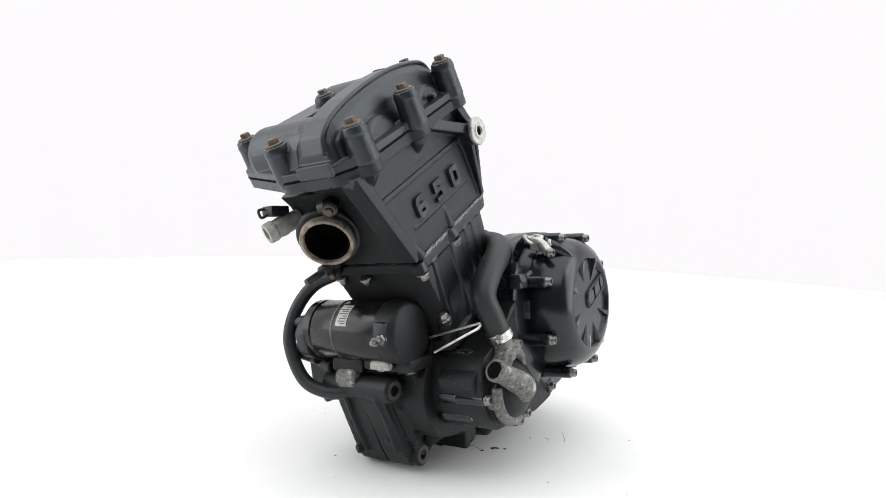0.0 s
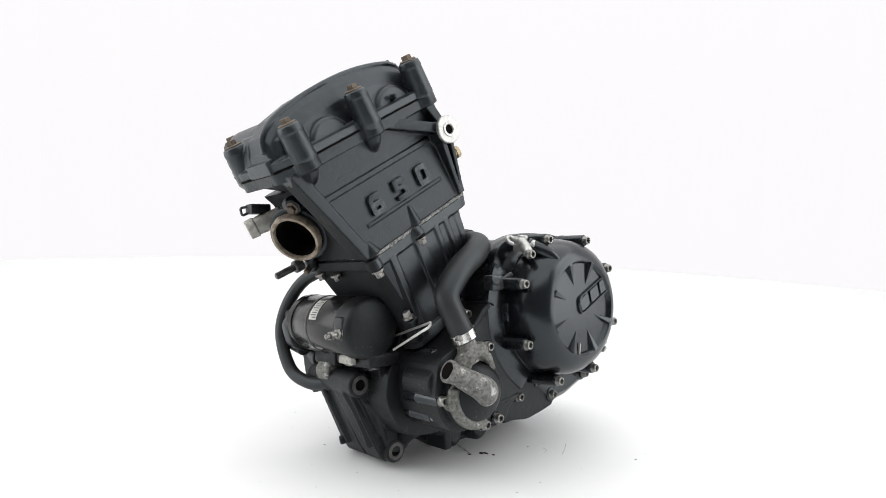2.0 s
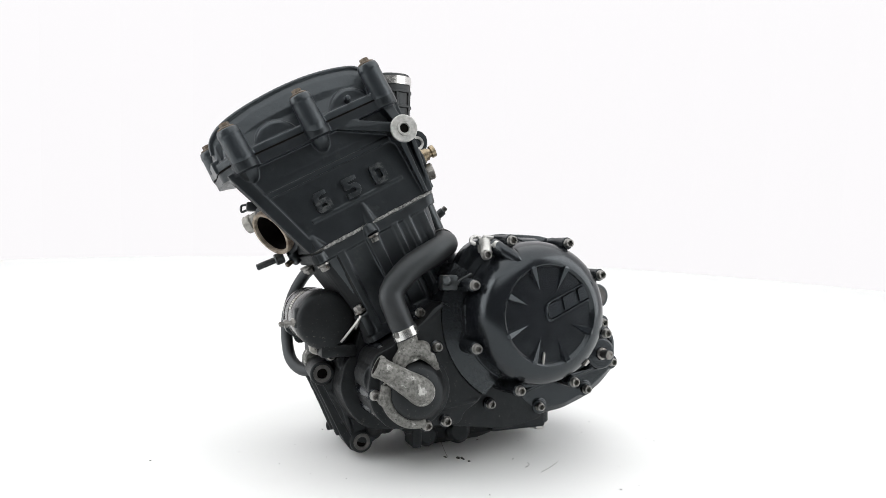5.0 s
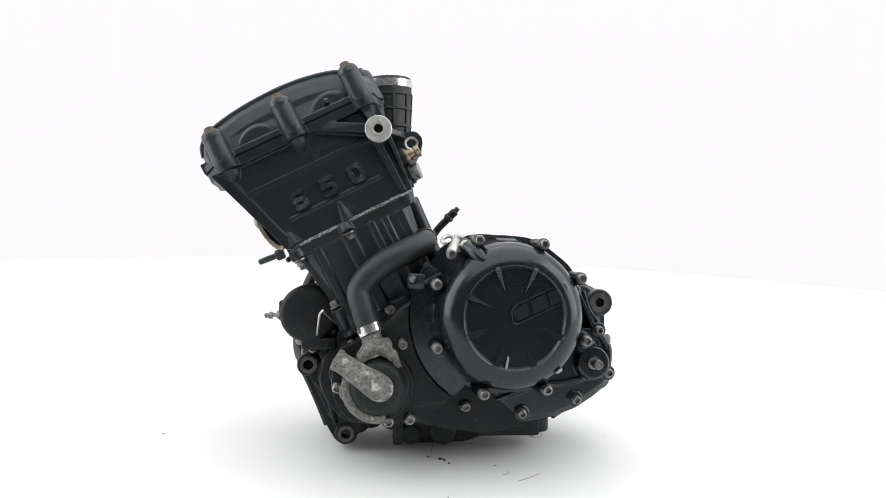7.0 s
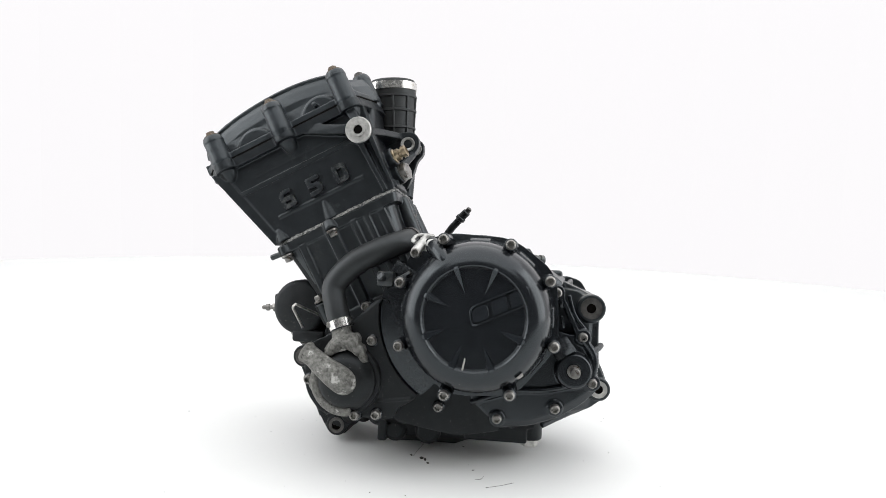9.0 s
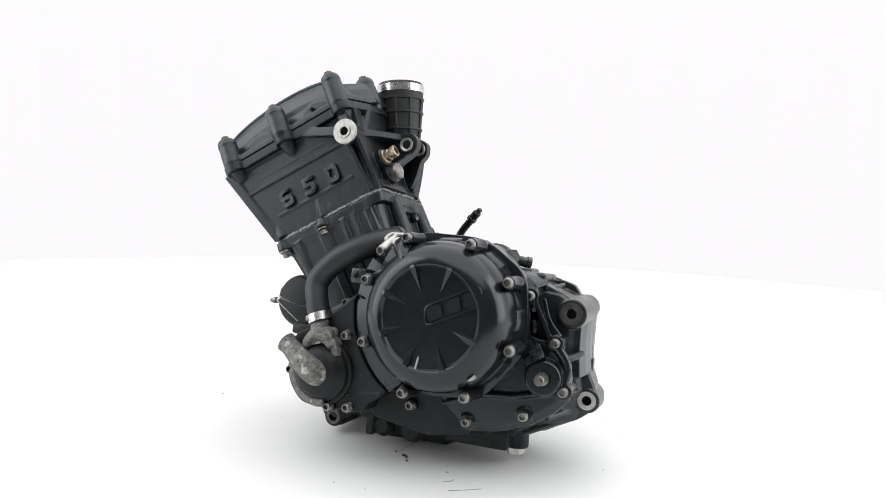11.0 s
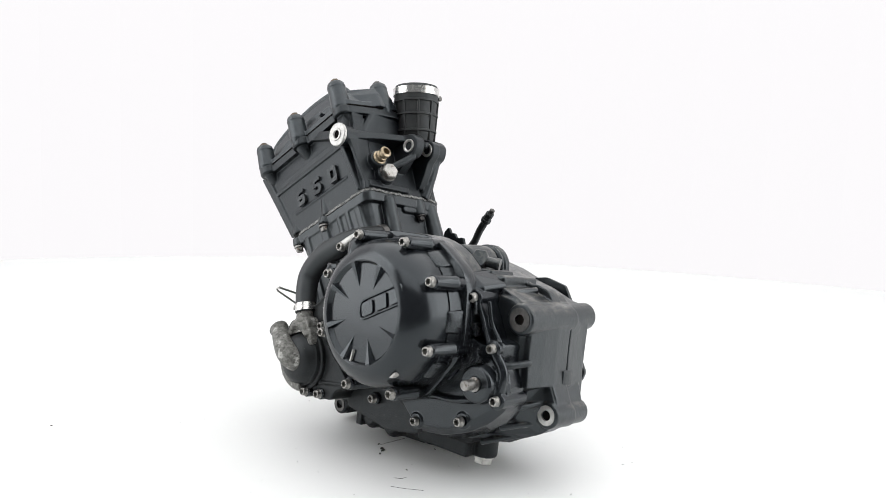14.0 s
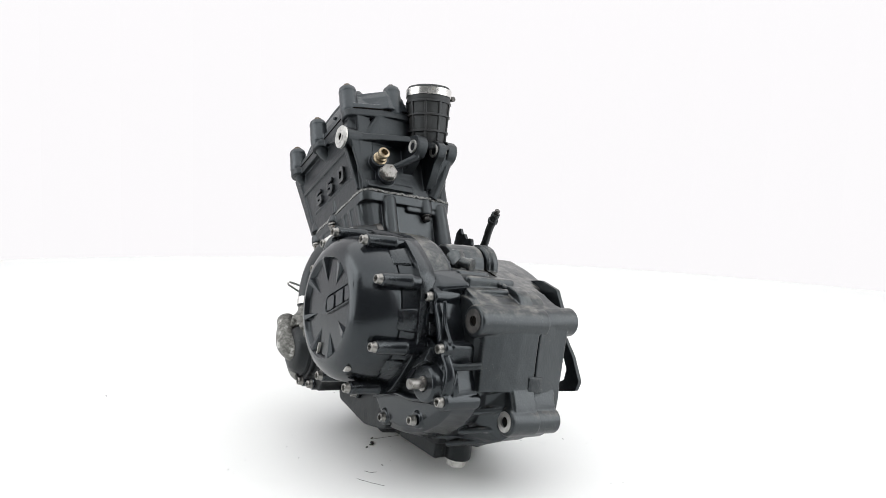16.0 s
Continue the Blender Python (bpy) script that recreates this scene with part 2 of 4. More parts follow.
def spline(pts, step=8):
    pts = [Vector(p) for p in pts]
    ext = [pts[0] * 2 - pts[1], *pts, pts[-1] * 2 - pts[-2]]
    out = []
    for i in range(1, len(ext) - 2):
        p0, p1, p2, p3 = ext[i - 1:i + 3]
        for j in range(step):
            t = j / step
            out.append(0.5 * (2 * p1 + (p2 - p0) * t + (2 * p0 - 5 * p1 + 4 * p2 - p3) * t * t + (3 * p1 - p0 - 3 * p2 + p3) * t ** 3))
    out.append(pts[-1])
    return out


def tube(pts, r, n=20, step=8, smooth=True, radii=None):
    """A round tube along pts; radii: multiples of r along it."""
    path = spline(pts, step) if smooth else [Vector(p) for p in pts]
    bm = bmesh.new()
    rings, side = [], None
    for i, p in enumerate(path):
        d = (path[min(i + 1, len(path) - 1)] - path[max(i - 1, 0)]).normalized()
        if side is None:
            side = d.orthogonal().normalized()
        side = (side - d * side.dot(d)).normalized()
        up = d.cross(side)
        k = 1.0
        if radii:
            f = i / (len(path) - 1) * (len(radii) - 1)
            j = min(int(f), len(radii) - 2)
            k = radii[j] * (1 - f + j) + radii[j + 1] * (f - j)
        rings.append([bm.verts.new(p + (side * math.cos(2 * math.pi * q / n) + up * math.sin(2 * math.pi * q / n)) * r * k) for q in range(n)])
    for a, b in zip(rings, rings[1:]):
        for i in range(n):
            bm.faces.new((a[i], a[(i + 1) % n], b[(i + 1) % n], b[i]))
    bm.faces.new(rings[0][::-1])
    bm.faces.new(rings[-1])
    return bm


def socket_bolt(a, b, r=6.5, head=7.0):
    """A flanged socket bolt: its seat at a, its head towards b."""
    bm = lathe([(r * 1.18, -1), (r * 1.18, 1.0), (r * 1.02, 2.0), (r, head - 0.8), (r - 0.8, head), (r * 0.68, head), (r * 0.64, head - 0.5),
                  (r * 0.62, head - 5), (0, head - 5)], a, b, 24)
    m, _ = axis_frame(a, b)
    inv = m.inverted()
    for v in bm.verts:
        q = inv @ v.co
        rad = math.hypot(q.x, q.y)
        if 0.1 < rad < r * 0.7 and q.z > head - 6:
            k = 1 + 0.16 * math.cos(6 * math.atan2(q.y, q.x))
            v.co = m @ Vector((q.x * k, q.y * k, q.z))
    return bm


def hex_bolt(a, b, r=6.5, head=7.0, flange=1.35):
    base = lathe([(r * flange, -1), (r * flange, 1.2), (r * 1.05, 2.2), (0, 2.2)], a, b, 20)
    return join(base, lathe([(r, 1.5), (r, head - 1), (r * 0.86, head), (0, head)], a, b, 6))


# ---- the studio ----
def studio():
    bm = bmesh.new()
    pts = [(-30, 0.0), (30.0, 0.0)]
    vs = [[bm.verts.new((x, y, z)) for y, z in pts] for x in (-30, 30)]
    for i in range(len(pts) - 1):
        bm.faces.new((vs[0][i], vs[1][i], vs[1][i + 1], vs[0][i + 1]))
    me = bpy.data.meshes.new("floor")
    bm.to_mesh(me)
    bm.free()
    me.materials.append(PAPER)
    tagged(new("floor", me), "seamless white studio floor, brightly lit", "floor", kind="structure")
    # unseen dark wall added behind the camera to block light from the front
    w = loft([[(-3.2, -1.7, 0.0), (3.2, -1.7, 0.0), (3.2, -1.8, 0.0), (-3.2, -1.8, 0.0)], [(-3.2, -1.7, 3.0), (3.2, -1.7, 3.0), (3.2, -1.8, 3.0), (-3.2, -1.8, 3.0)]], 0)
    me = bpy.data.meshes.new("light_block_wall")
    w.to_mesh(me)
    w.free()
    me.materials.append(DARKWALL)
    tagged(new("light_block_wall", me), "unseen dark wall added behind the camera to block light", "wall", kind="structure")


studio()
# the backdrop gives off its own white; its brightness is put in as emission
glow, gnt, gp = nodes_of("glowing_white_backdrop")
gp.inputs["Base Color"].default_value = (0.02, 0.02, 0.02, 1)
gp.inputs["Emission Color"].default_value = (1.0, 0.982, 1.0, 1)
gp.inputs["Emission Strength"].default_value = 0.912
wall = bmesh.new()
cols = []
# unseen ends reach past the view to brighten the engine's flanks
for k in range(33):
    a = radians(-94 + 188 * k / 32)
    x, y = 3.0 * math.sin(a), -0.6 + 3.0 * math.cos(a)
    cols.append([wall.verts.new((x, y, z)) for z in (-0.01, 2.8)])
for p, q in zip(cols, cols[1:]):
    wall.faces.new((p[0], q[0], q[1], p[1]))
me = bpy.data.meshes.new("backdrop")
wall.to_mesh(me)
wall.free()
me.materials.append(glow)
tagged(new("backdrop", me), "plain white studio backdrop that glows by itself", "backdrop", kind="structure")

# ---- the engine ----
engine = tagged(new("engine"), "used black single-cylinder motorcycle engine standing on its sump", "engine")


def circle(cx, cz, r, a0, a1, n):
    return [(cx + r * math.cos(radians(a0 + (a1 - a0) * i / n)), cz + r * math.sin(radians(a0 + (a1 - a0) * i / n))) for i in range(n + 1)]


CC = (64.0, 182.5)          # centre of the clutch cover
CASE = [(-166, 92), (-160, 122), (-146, 140), (-140, 166), (0, 244), (40, 262), (95, 250), (165, 232), (206, 215), (221, 205), (221, 150), (224, 112),
        (222, 84), (212, 64), (188, 58), (150, 44), (112, 34), (96, 22), (40, 14), (-44, 10), (-60, 32), (-100, 36), (-130, 40), (-146, 52), (-160, 74)]


def slab(pts, rows, r=9, dx=0.0):
    """A casting through sections (y, least z, factor along x about 20) of one outline."""
    pts = rounded(pts, r, 3)
    lim = lambda x, y, z: min(x, 150 + max(0.0, y + 64 + 30)) if y < -64 and z < 118 else x
    return loft([[(20 + (lim(x, y, z) - 20) * k, y, max(z, zmin + 0.04 * x)) for x, z in pts] for y, zmin, k in rows], 0)


def eye_ring(a, b, r, h, mat, par):
    part("washer", lathe([(h, 2.2), (h, -0.8), (r * 0.74, -0.8), (r * 0.74, 2.2)], a, b, 28, closed=True), mat, par, "bare metal ring")
    m, _ = axis_frame(a, b)
    # black disc just inside the ring, painted shade of the hole
    part("bore", lathe([(0, 2), (h - 0.1, 2), (0, 2.3)], a, b, 20), SOOTSHADE, par, "black disc that paints the shade in a bolt hole")


def crankcase():
    eyes = [((-177, -80, 107), (-172, 20, 108), 15, 6.5, DARKBOLT), ((-126, -76, 16), (-126, 10, 18), 14.5, 6.5, DARKBOLT),
            ((204, -118, 196), (206, -20, 197), 18, 6, DARKBOLT), ((223, -70, 88), (225, -30, 87), 15.5, 6, ZINC)]
    near = join(
        slab(CASE, [(-33, -20, 1), (-60, 12, 1), (-84, 26, 0.99), (-108, 40, 0.97)]),
        prism(rounded([(-190, 116), (-164, 126), (-126, 112), (-108, 22), (-114, 3), (-138, 3), (-150, 22), (-184, 94)], 6), -68, -33, 0),
        prism(rounded([(-178, 98), (-132, 114), (-92, 92), (-92, 34), (-112, 12), (-134, 16), (-152, 48)], 8), -75, -40, 0),
        tube([(-166, -74, 84), (-150, -77, 62), (-140, -76, 30)], 3, 8), tube([(-128, -76, 104), (-118, -78, 72), (-104, -76, 48)], 3.5, 8),
        prism(rounded([(-164, 128), (-120, 150), (-60, 120), (-70, 60), (-116, 60), (-150, 90)], 8), -98, -40, 0),
        loft([[(x, y, z) for x, z in rounded([(150, 116), (196 + d, 112), (212 + d, 128), (212 + d, 203), (198 + d, 217), (150, 222)], 7)] for y, d in ((-112, -10), (-104, 1), (-84, 7), (-60, 9), (-32.3, 8))], 0),
        prism(rounded([(150, 46), (212, 61), (236, 80), (232, 104), (220, 130), (150, 124)], 7), -64, -32.3, 0),
        prism(rounded([(204, 104), (208, 86), (226, 72), (239, 84), (216, 134)], 5), -67, -40, 0), tube([(180, -100, 66), (205, -66, 74)], 4, 8, smooth=False), tube([(196, -104, 92), (214, -64, 100)], 4, 8, smooth=False), tube([(150, -90, 40), (200, -56, 60)], 4, 8, smooth=False),
        loft([[(x, -106, z) for x, z in ((110, 36), (166, 56), (194, 78), (206, 100), (200, 126), (110, 126))],
              [(x, -84, z) for x, z in ((110, 38), (162, 54), (190, 78), (202, 100), (204, 126), (110, 126))],
              [(x, -62, z) for x, z in ((110, 28), (173, 41), (214, 62), (222, 92), (216, 126), (110, 126))]], 0),
        prism(rounded([(150, 226), (176, 236), (196, 230), (206, 214), (150, 210)], 6), -52, -33, 0),
        prism(rounded([(-44, 104), (30, 98), (94, 74), (98, 42), (44, 32), (-34, 44)], 8), -144, -90, 0),
        box(96, 168, -106, -33, 226, 242, 4), box(104, 150, -108, -60, 236, 247, 3),
        rod((80, -84, 247), (80, -33, 249), 27, 27, 2),
        tube([(112, -108, 241), (140, -84, 241), (168, -56, 234)], 4, 8), tube([(120, -70, 244), (150, -60, 239), (186, -44, 227)], 3.5, 8), tube([(168, -108, 221), (178, -84, 225), (182, -56, 228)], 4, 8),
        box(92, 122, -112, -88, 240, 256, 5), box(150, 168, -72, -44, 228, 239, 4),
        tube([(-186, -58, 98), (-170, -60, 66), (-152, -58, 24)], 4, 8), tube([(-150, -68, 40), (-128, -70, 60), (-120, -72, 100)], 3.5, 8), rod((-150, -50, 40), (-158, -50, 36), 6),
        *[eye_boss(a, b, r, h) for a, b, r, h, _ in eyes],
        lathe([(96, 0), (98, 2), (98, 40)], (CC[0], -152, CC[1]), (CC[0], 0, CC[1]), 64))
    case = cast("crankcase_half", near, SUMP, engine, "black painted cast crankcase half, oily and dusty", voxel=0.95, soften=5)
    for a, b, r, h, m in eyes:
        eye_ring(a, b, r, h, m, case)
    other = join(
        slab([(min(x, 150), z) for x, z in CASE], [(-31, -20, 1), (14, 16, 0.97), (40, 66, 0.9), (66, 90, 0.82)]),
        slab(CASE, [(-31, -20, 1), (12, 40, 0.985)]),
        rod((202, -31, 197), (203, 30, 200), 17.5), rod((222, -31, 87), (222, 5, 86), 15),
        prism(rounded([(-186, 114), (-160, 126), (-126, 112), (-108, 22), (-114, 3), (-138, 3), (-150, 22), (-180, 94)], 6), -31, 12, 0),
        rod((-172, -31, 108), (-172, 30, 108), 15),
        prism(rounded([(150, 224), (174, 232), (192, 226), (204, 212), (150, 206)], 6), -31, -10, 0),
        rod((80, -31, 249), (80, -16, 249), 27), rod((80, -30, 249), (80, -26, 249), 29.5), rod((80, -23, 249), (80, -13, 249), 29.5),
        prism(rounded([(160, 116), (200, 112), (218, 128), (219, 203), (203, 217), (165, 222)], 7), -31.9, 14, 0), prism(rounded([(150, 48), (210, 62), (231, 80), (228, 104), (218, 130), (150, 124)], 7), -31.9, 1, 0), tube([(-184, -8, 96), (-168, -6, 62), (-150, -8, 20)], 4, 8), rod((-150, 4, 60), (-164, 10, 58), 7), rod((-146, 2, 22), (-156, 6, 20), 6),
        prism(rounded([(-176, 150), (-140, 156), (-120, 100), (-150, 84), (-170, 92)], 8), 6, 62, 0), rod((-170, 18, 128), (-158, 64, 132), 12),
        rod((-156, 30, 92), (-176, 36, 90), 8))
    cast("crankcase_half", other, SUMP, engine, "black painted cast crankcase half, oily and dusty", voxel=1.0, soften=4)
    # darker, more matt casting colour on the front and low near side of both halves
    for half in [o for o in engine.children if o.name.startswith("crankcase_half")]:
        half.data.materials.append(MATTCAST)
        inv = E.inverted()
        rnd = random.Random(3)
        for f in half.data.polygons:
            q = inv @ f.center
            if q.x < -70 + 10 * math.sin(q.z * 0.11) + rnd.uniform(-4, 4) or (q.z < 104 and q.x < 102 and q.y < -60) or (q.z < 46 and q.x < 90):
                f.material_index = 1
    part("seam", slab([(20 + (x - 20) * 0.99, 110 + (z - 110) * 1.01) for x, z in CASE], [(-32.9, -20, 1), (-31.4, -20, 1)]), SOOTSHADE, case, "thin dark joint line")
    part("clamp_lug", join(prism(rounded([(210, 118), (224, 118), (224, 138), (210, 138)], 3), -42, -22, 1.5)), BLACK, case)
    # sump foot on which the engine stands
    foot = join(loft([[(-60, -52, 22), (96, -60, 30), (92, 40, 26), (-60, 40, 22)], [(-44, -44, -4.6), (36, -46, -4.8), (34, 30, 4.2), (-44, 30, 4.2)]], 3),
                box(66, 122, -70, -30, 14, 44, 4),
                loft([[(-72, -106, 64), (152, -104, 64), (150, 30, 64), (-70, 30, 64)], [(-62, -94, 34), (140, -94, 36), (138, 30, 36), (-64, 30, 34)],
                      [(-52, -78, 10), (60, -80, 14), (56, 30, 14), (-52, 30, 14)], [(-44, -66, 0), (40, -66, 3), (38, 30, 6), (-44, 30, 6)]], 0),
                *[lathe([(r - 5, 0), (r, 6), (r + 1, 60)], (xx, yy, zz), (xx, 0, zz - 6), 18) for xx, yy, zz, r in ((-42, -94, 20, 15), (2, -96, 22, 17), (-66, -98, 38, 13))],
                box(50, 132, -92, -36, 15, 40, 2),
                rod((-112, -100, 52), (-108, -60, 24), 12), rod((-96, -98, 56), (-92, -58, 34), 16),
                box(-64, -52, -98, -60, 6, 40, 2), tube([(-70, -104, 52), (-10, -108, 44), (60, -106, 46), (130, -100, 52)], 4, 8), lathe([(15, 0), (16.5, 2), (16.5, 40), (15, 42)], (136, -60, 15), (136, -60, 60), 32), box(66, 126, -80, -40, 17, 21, 0), rod((-10, -60, 20), (-10, 20, 14), 20), rod((30, -64, 34), (30, 0, 26), 14))
    cast("sump", foot, MATTCAST, engine, "oily black cast sump", voxel=1.1)
    return case


case = crankcase()


def side_case():
    arc = circle(*CC, 116.4, 148, 238, 14)
    outer = [(-44, 198), (-60, 194), (-78, 174), (-112, 150), (-136, 140), (-143, 100), (-137, 76), (-118, 54), (-30, 54), (-26, 66), (0, 82)]
    bm = join(prism(rounded(outer, 12, 4)[:-3] + circle(*CC, 117.6, 236, 172, 12), -177, -100, 1.5),
              rod((-88, -184, 98), (-88, -120, 98), 42), rod((-126, -170, 112), (-126, -120, 112), 20),
              tube([(-96, -177, 62), (-60, -177, 72), (-8, -177, 80)], 2.2, 8), tube([(-52, -177, 194), (-78, -176, 172), (-104, -174, 156)], 2.0, 8))
    pump = cast("pump_side_cover", bm, MATTCAST, engine, "black painted side cover behind the water pump", voxel=0.95, soften=3)
    part("inner_panel", prism(arc + [(40, 120), (40, 200)], -174, -120, 0.6), COVER, engine, "smooth black panel beside the clutch cover")
    g = join(
        loft([[(x, -104, z) for x, z in rounded([(40, 70), (84, 34), (132, 40), (170, 58), (194, 76), (212, 98), (210, 124), (204, 142), (204, 172), (178, 163), (158, 170), (152, 186), (153, 203), (174, 232), (140, 248), (60, 200)], 8)],
              [(x, -138, z) for x, z in rounded([(50, 70), (86, 44), (132, 50), (166, 62), (194, 80), (214, 100), (212, 122), (202, 142), (202, 172), (178, 163), (158, 170), (152, 186), (153, 203), (168, 226), (140, 244), (60, 200)], 8)],
              [(x, -145, z) for x, z in rounded([(60, 80), (90, 54), (132, 58), (162, 70), (188, 88), (206, 102), (204, 120), (194, 140), (194, 168), (178, 163), (158, 170), (152, 186), (153, 203), (160, 222), (138, 238), (70, 200)], 8)]], 0),
        prism(circle(172, 186, 30, 110, 250, 10) + circle(172, 186, 26, 250, 110, 10), -120, -149, 0),
        loft([[(162, -147, 210), (167, -147, 211), (167, -104, 211), (162, -104, 210)], [(183, -147, 166), (188, -147, 168), (188, -104, 168), (183, -104, 166)]], 0), tube([(174, -138, 212), (182, -138, 188), (196, -138, 170)], 2.6, 10),
        tube([(60, -143, 74), (110, -146, 92), (150, -147, 96), (205, -144, 110)], 3.5, 10),
        tube([(192, -143, 160), (206, -141, 138), (204, -143, 112)], 6, 12),
        lathe([(0, 3), (8, 3), (8, -6), (19, -6), (21, -4), (22.5, 8), (29, 11), (31, 20)], (182, -152, 122), (182, 0, 122), 32),
        *[rod((x, -147, z), (x, -100, z), 10) for x, z in ((192, 162), (159, 214), (93, 57), (162, 75), (205, 108))])
    gear = cast("gearbox_cover", g, COVER, engine, "black cast gearbox side cover", voxel=0.85, soften=4)
    part("gear_shaft", lathe([(0, 0), (5.2, 0), (6, 1), (6, 13), (5, 13.5), (5, 16), (8, 16.5), (8, 30)], (182, -176, 122), (182, 0, 122), 20), STEEL, gear, "short bare steel shaft with a worn end")
    tab = loft([[(162, -162, 134), (184, -162, 148), (184, -130, 140), (162, -130, 126)], [(152, -146, 152), (172, -146, 164), (172, -130, 164), (152, -130, 152)]], 1.2)
    part("tab", tab, COVER, gear)
    for x0, z0 in ((163, 196), (166, 172)):
        part("web", loft([[(x0, -150, z0), (x0 + 4, -150, z0), (x0 + 4, -138, z0), (x0, -138, z0)], [(x0 - 2, -150, z0 + 15), (x0 + 2, -150, z0 + 15), (x0 + 2, -138, z0 + 15), (x0 - 2, -138, z0 + 15)]], 1), COVER, gear)
    part("web", tube([(196, -142, 150), (206, -138, 146), (214, -122, 148), (218, -110, 150)], 4, 10), BLACK, gear)
    return pump, gear


pump_cover, gear_cover = side_case()


def clutch_cover():
    x, z = CC
    prof = [(0, 2.5), (56, 2.5), (58.5, -1.4), (60, -2.4), (64, -2), (70, 0.8), (76, 5), (81, 11), (85, 20), (87.5, 32), (88.8, 46), (88.8, 46.5), (87.8, 47), (87.8, 48), (89.5, 48.5), (92, 64), (95, 72), (95, 120)]
    cov = part("clutch_cover", lathe(prof, (x, -226, z), (x, 0, z), 96), COVER, engine, "round black satin clutch cover with raised ribs")
    part("spacer_ring", lathe([(88, 0), (91, 1), (92.5, 16), (90, 18)], (x, -168, z), (x, 0, z), 72), BLACK, cov)
    part("base_flange", prism(rounded([(22, 281), (103, 278), (157, 238), (164, 152), (114, 88), (32, 83), (-33, 138), (-35, 226), (-14, 266)], 22, 5), -160, -140, 1.2), COVER, cov, "bolted flange of the cover")
    # raised wedge ribs round the middle
    wedge = bmesh.new()
    v = [wedge.verts.new(p) for p in ((30, 2.4, 0), (59, 3, -5.8), (59, 3, 5.8), (58.5, -3.6, -3.2), (58.5, -3.6, 3.2), (64, -1.0, 0))]
    for f in ((0, 1, 3), (0, 3, 4), (0, 4, 2), (1, 5, 3), (3, 5, 4), (4, 5, 2), (0, 2, 5, 1)):
        wedge.faces.new([v[i] for i in f])
    first = None
    for ang in (68, 112, 157, 203, 248, 292, 338):
        m = pose(x, -226, z, 0, -ang, 0)
        if first is None:
            first = part("rib", wedge, RIBPAINT, cov, at=E, smooth=20)
            base = E @ m @ E.inverted()
            first.matrix_basis = base
        else:
            shared("rib", first, cov, E @ m @ E.inverted())
    part("spout", tube([(8, -190, 264), (18, -206, 256), (27, -216, 246), (36, -220, 234)], 8, 16, radii=[1.2, 1.15, 0.9, 0.35]), COVER, cov)
    pad = None
    for ang in (2, 51, -37, 90, 180):
        bm = loft([[(84, -182, -13), (89.8, -182, -11), (89.8, -182, 11), (84, -182, 13)], [(86, -164, -15), (93.6, -164, -13), (93.6, -164, 13), (86, -164, 15)], [(88, -150, -15), (95, -150, -13), (95, -150, 13), (88, -150, 15)]], 1.5)
        m = E @ pose(x, 0, z, 0, -ang, 0) @ E.inverted()
        if pad is None:
            pad = part("rim_pad", bm, COVER, cov)
            pad.matrix_basis = m
        else:
            bm.free()
            shared("rim_pad", pad, cov, m)
    # emblem: a raised frame with three plain blocks, no lettering
    em = pose(x + 27, -223.6, z + 15, 0, -25, 0)
    out = rounded([(-38, -11), (34, -11), (40, 12), (-32, 12)], 8, 4)
    ring_at = lambda k: [(px - math.copysign(min(abs(px), k), px), pz - math.copysign(min(abs(pz), k), pz)) for px, pz in out]
    n = len(out)
    bm = bmesh.new()
    loops = [[bm.verts.new((px, yy, pz)) for px, pz in pts] for pts, yy in ((out, 0.8), (ring_at(0.5), -2.6), (ring_at(0.9), -3.0), (ring_at(1.6), -3.0), (ring_at(2.0), -2.6), (ring_at(2.4), 0.4))]
    for p, q in zip(loops, loops[1:]):
        for i in range(n):
            bm.faces.new((p[i], p[(i + 1) % n], q[(i + 1) % n], q[i]))
    emb = part("emblem", bm, RIBPAINT, cov, "raised slanted badge frame with plain blocks", at=E @ em)
    for x0, x1, r in ((-33, -14, 5), (-9.5, 8.5, 1.5), (13, 31, 1.5)):
        part("emblem_block", prism(rounded([(x0, -7.4), (x1, -7.4), (x1 + 3.2, 8.2), (x0 + 3.2, 8.2)], r, 3), 0.6, -2.4, 0.45, 1), RIBPAINT, emb, at=E @ em, smooth=12)
    # scraped spots
    part("scrape", join(prism([(52.5, 124), (54.5, 122), (57, 137), (56, 139)], -222, -226.9, 0.2), prism([(50.5, 109), (52, 108), (52.6, 118), (51.4, 119)], -214, -221.8, 0.2)), CHIP, cov, "bare metal scrape in the paint")
    part("scrape", prism([(113, 119), (120, 126), (121.5, 122.5), (117, 119)], -214, -220.3, 0.2), CHIP, cov)
    return cov


clutch = clutch_cover()


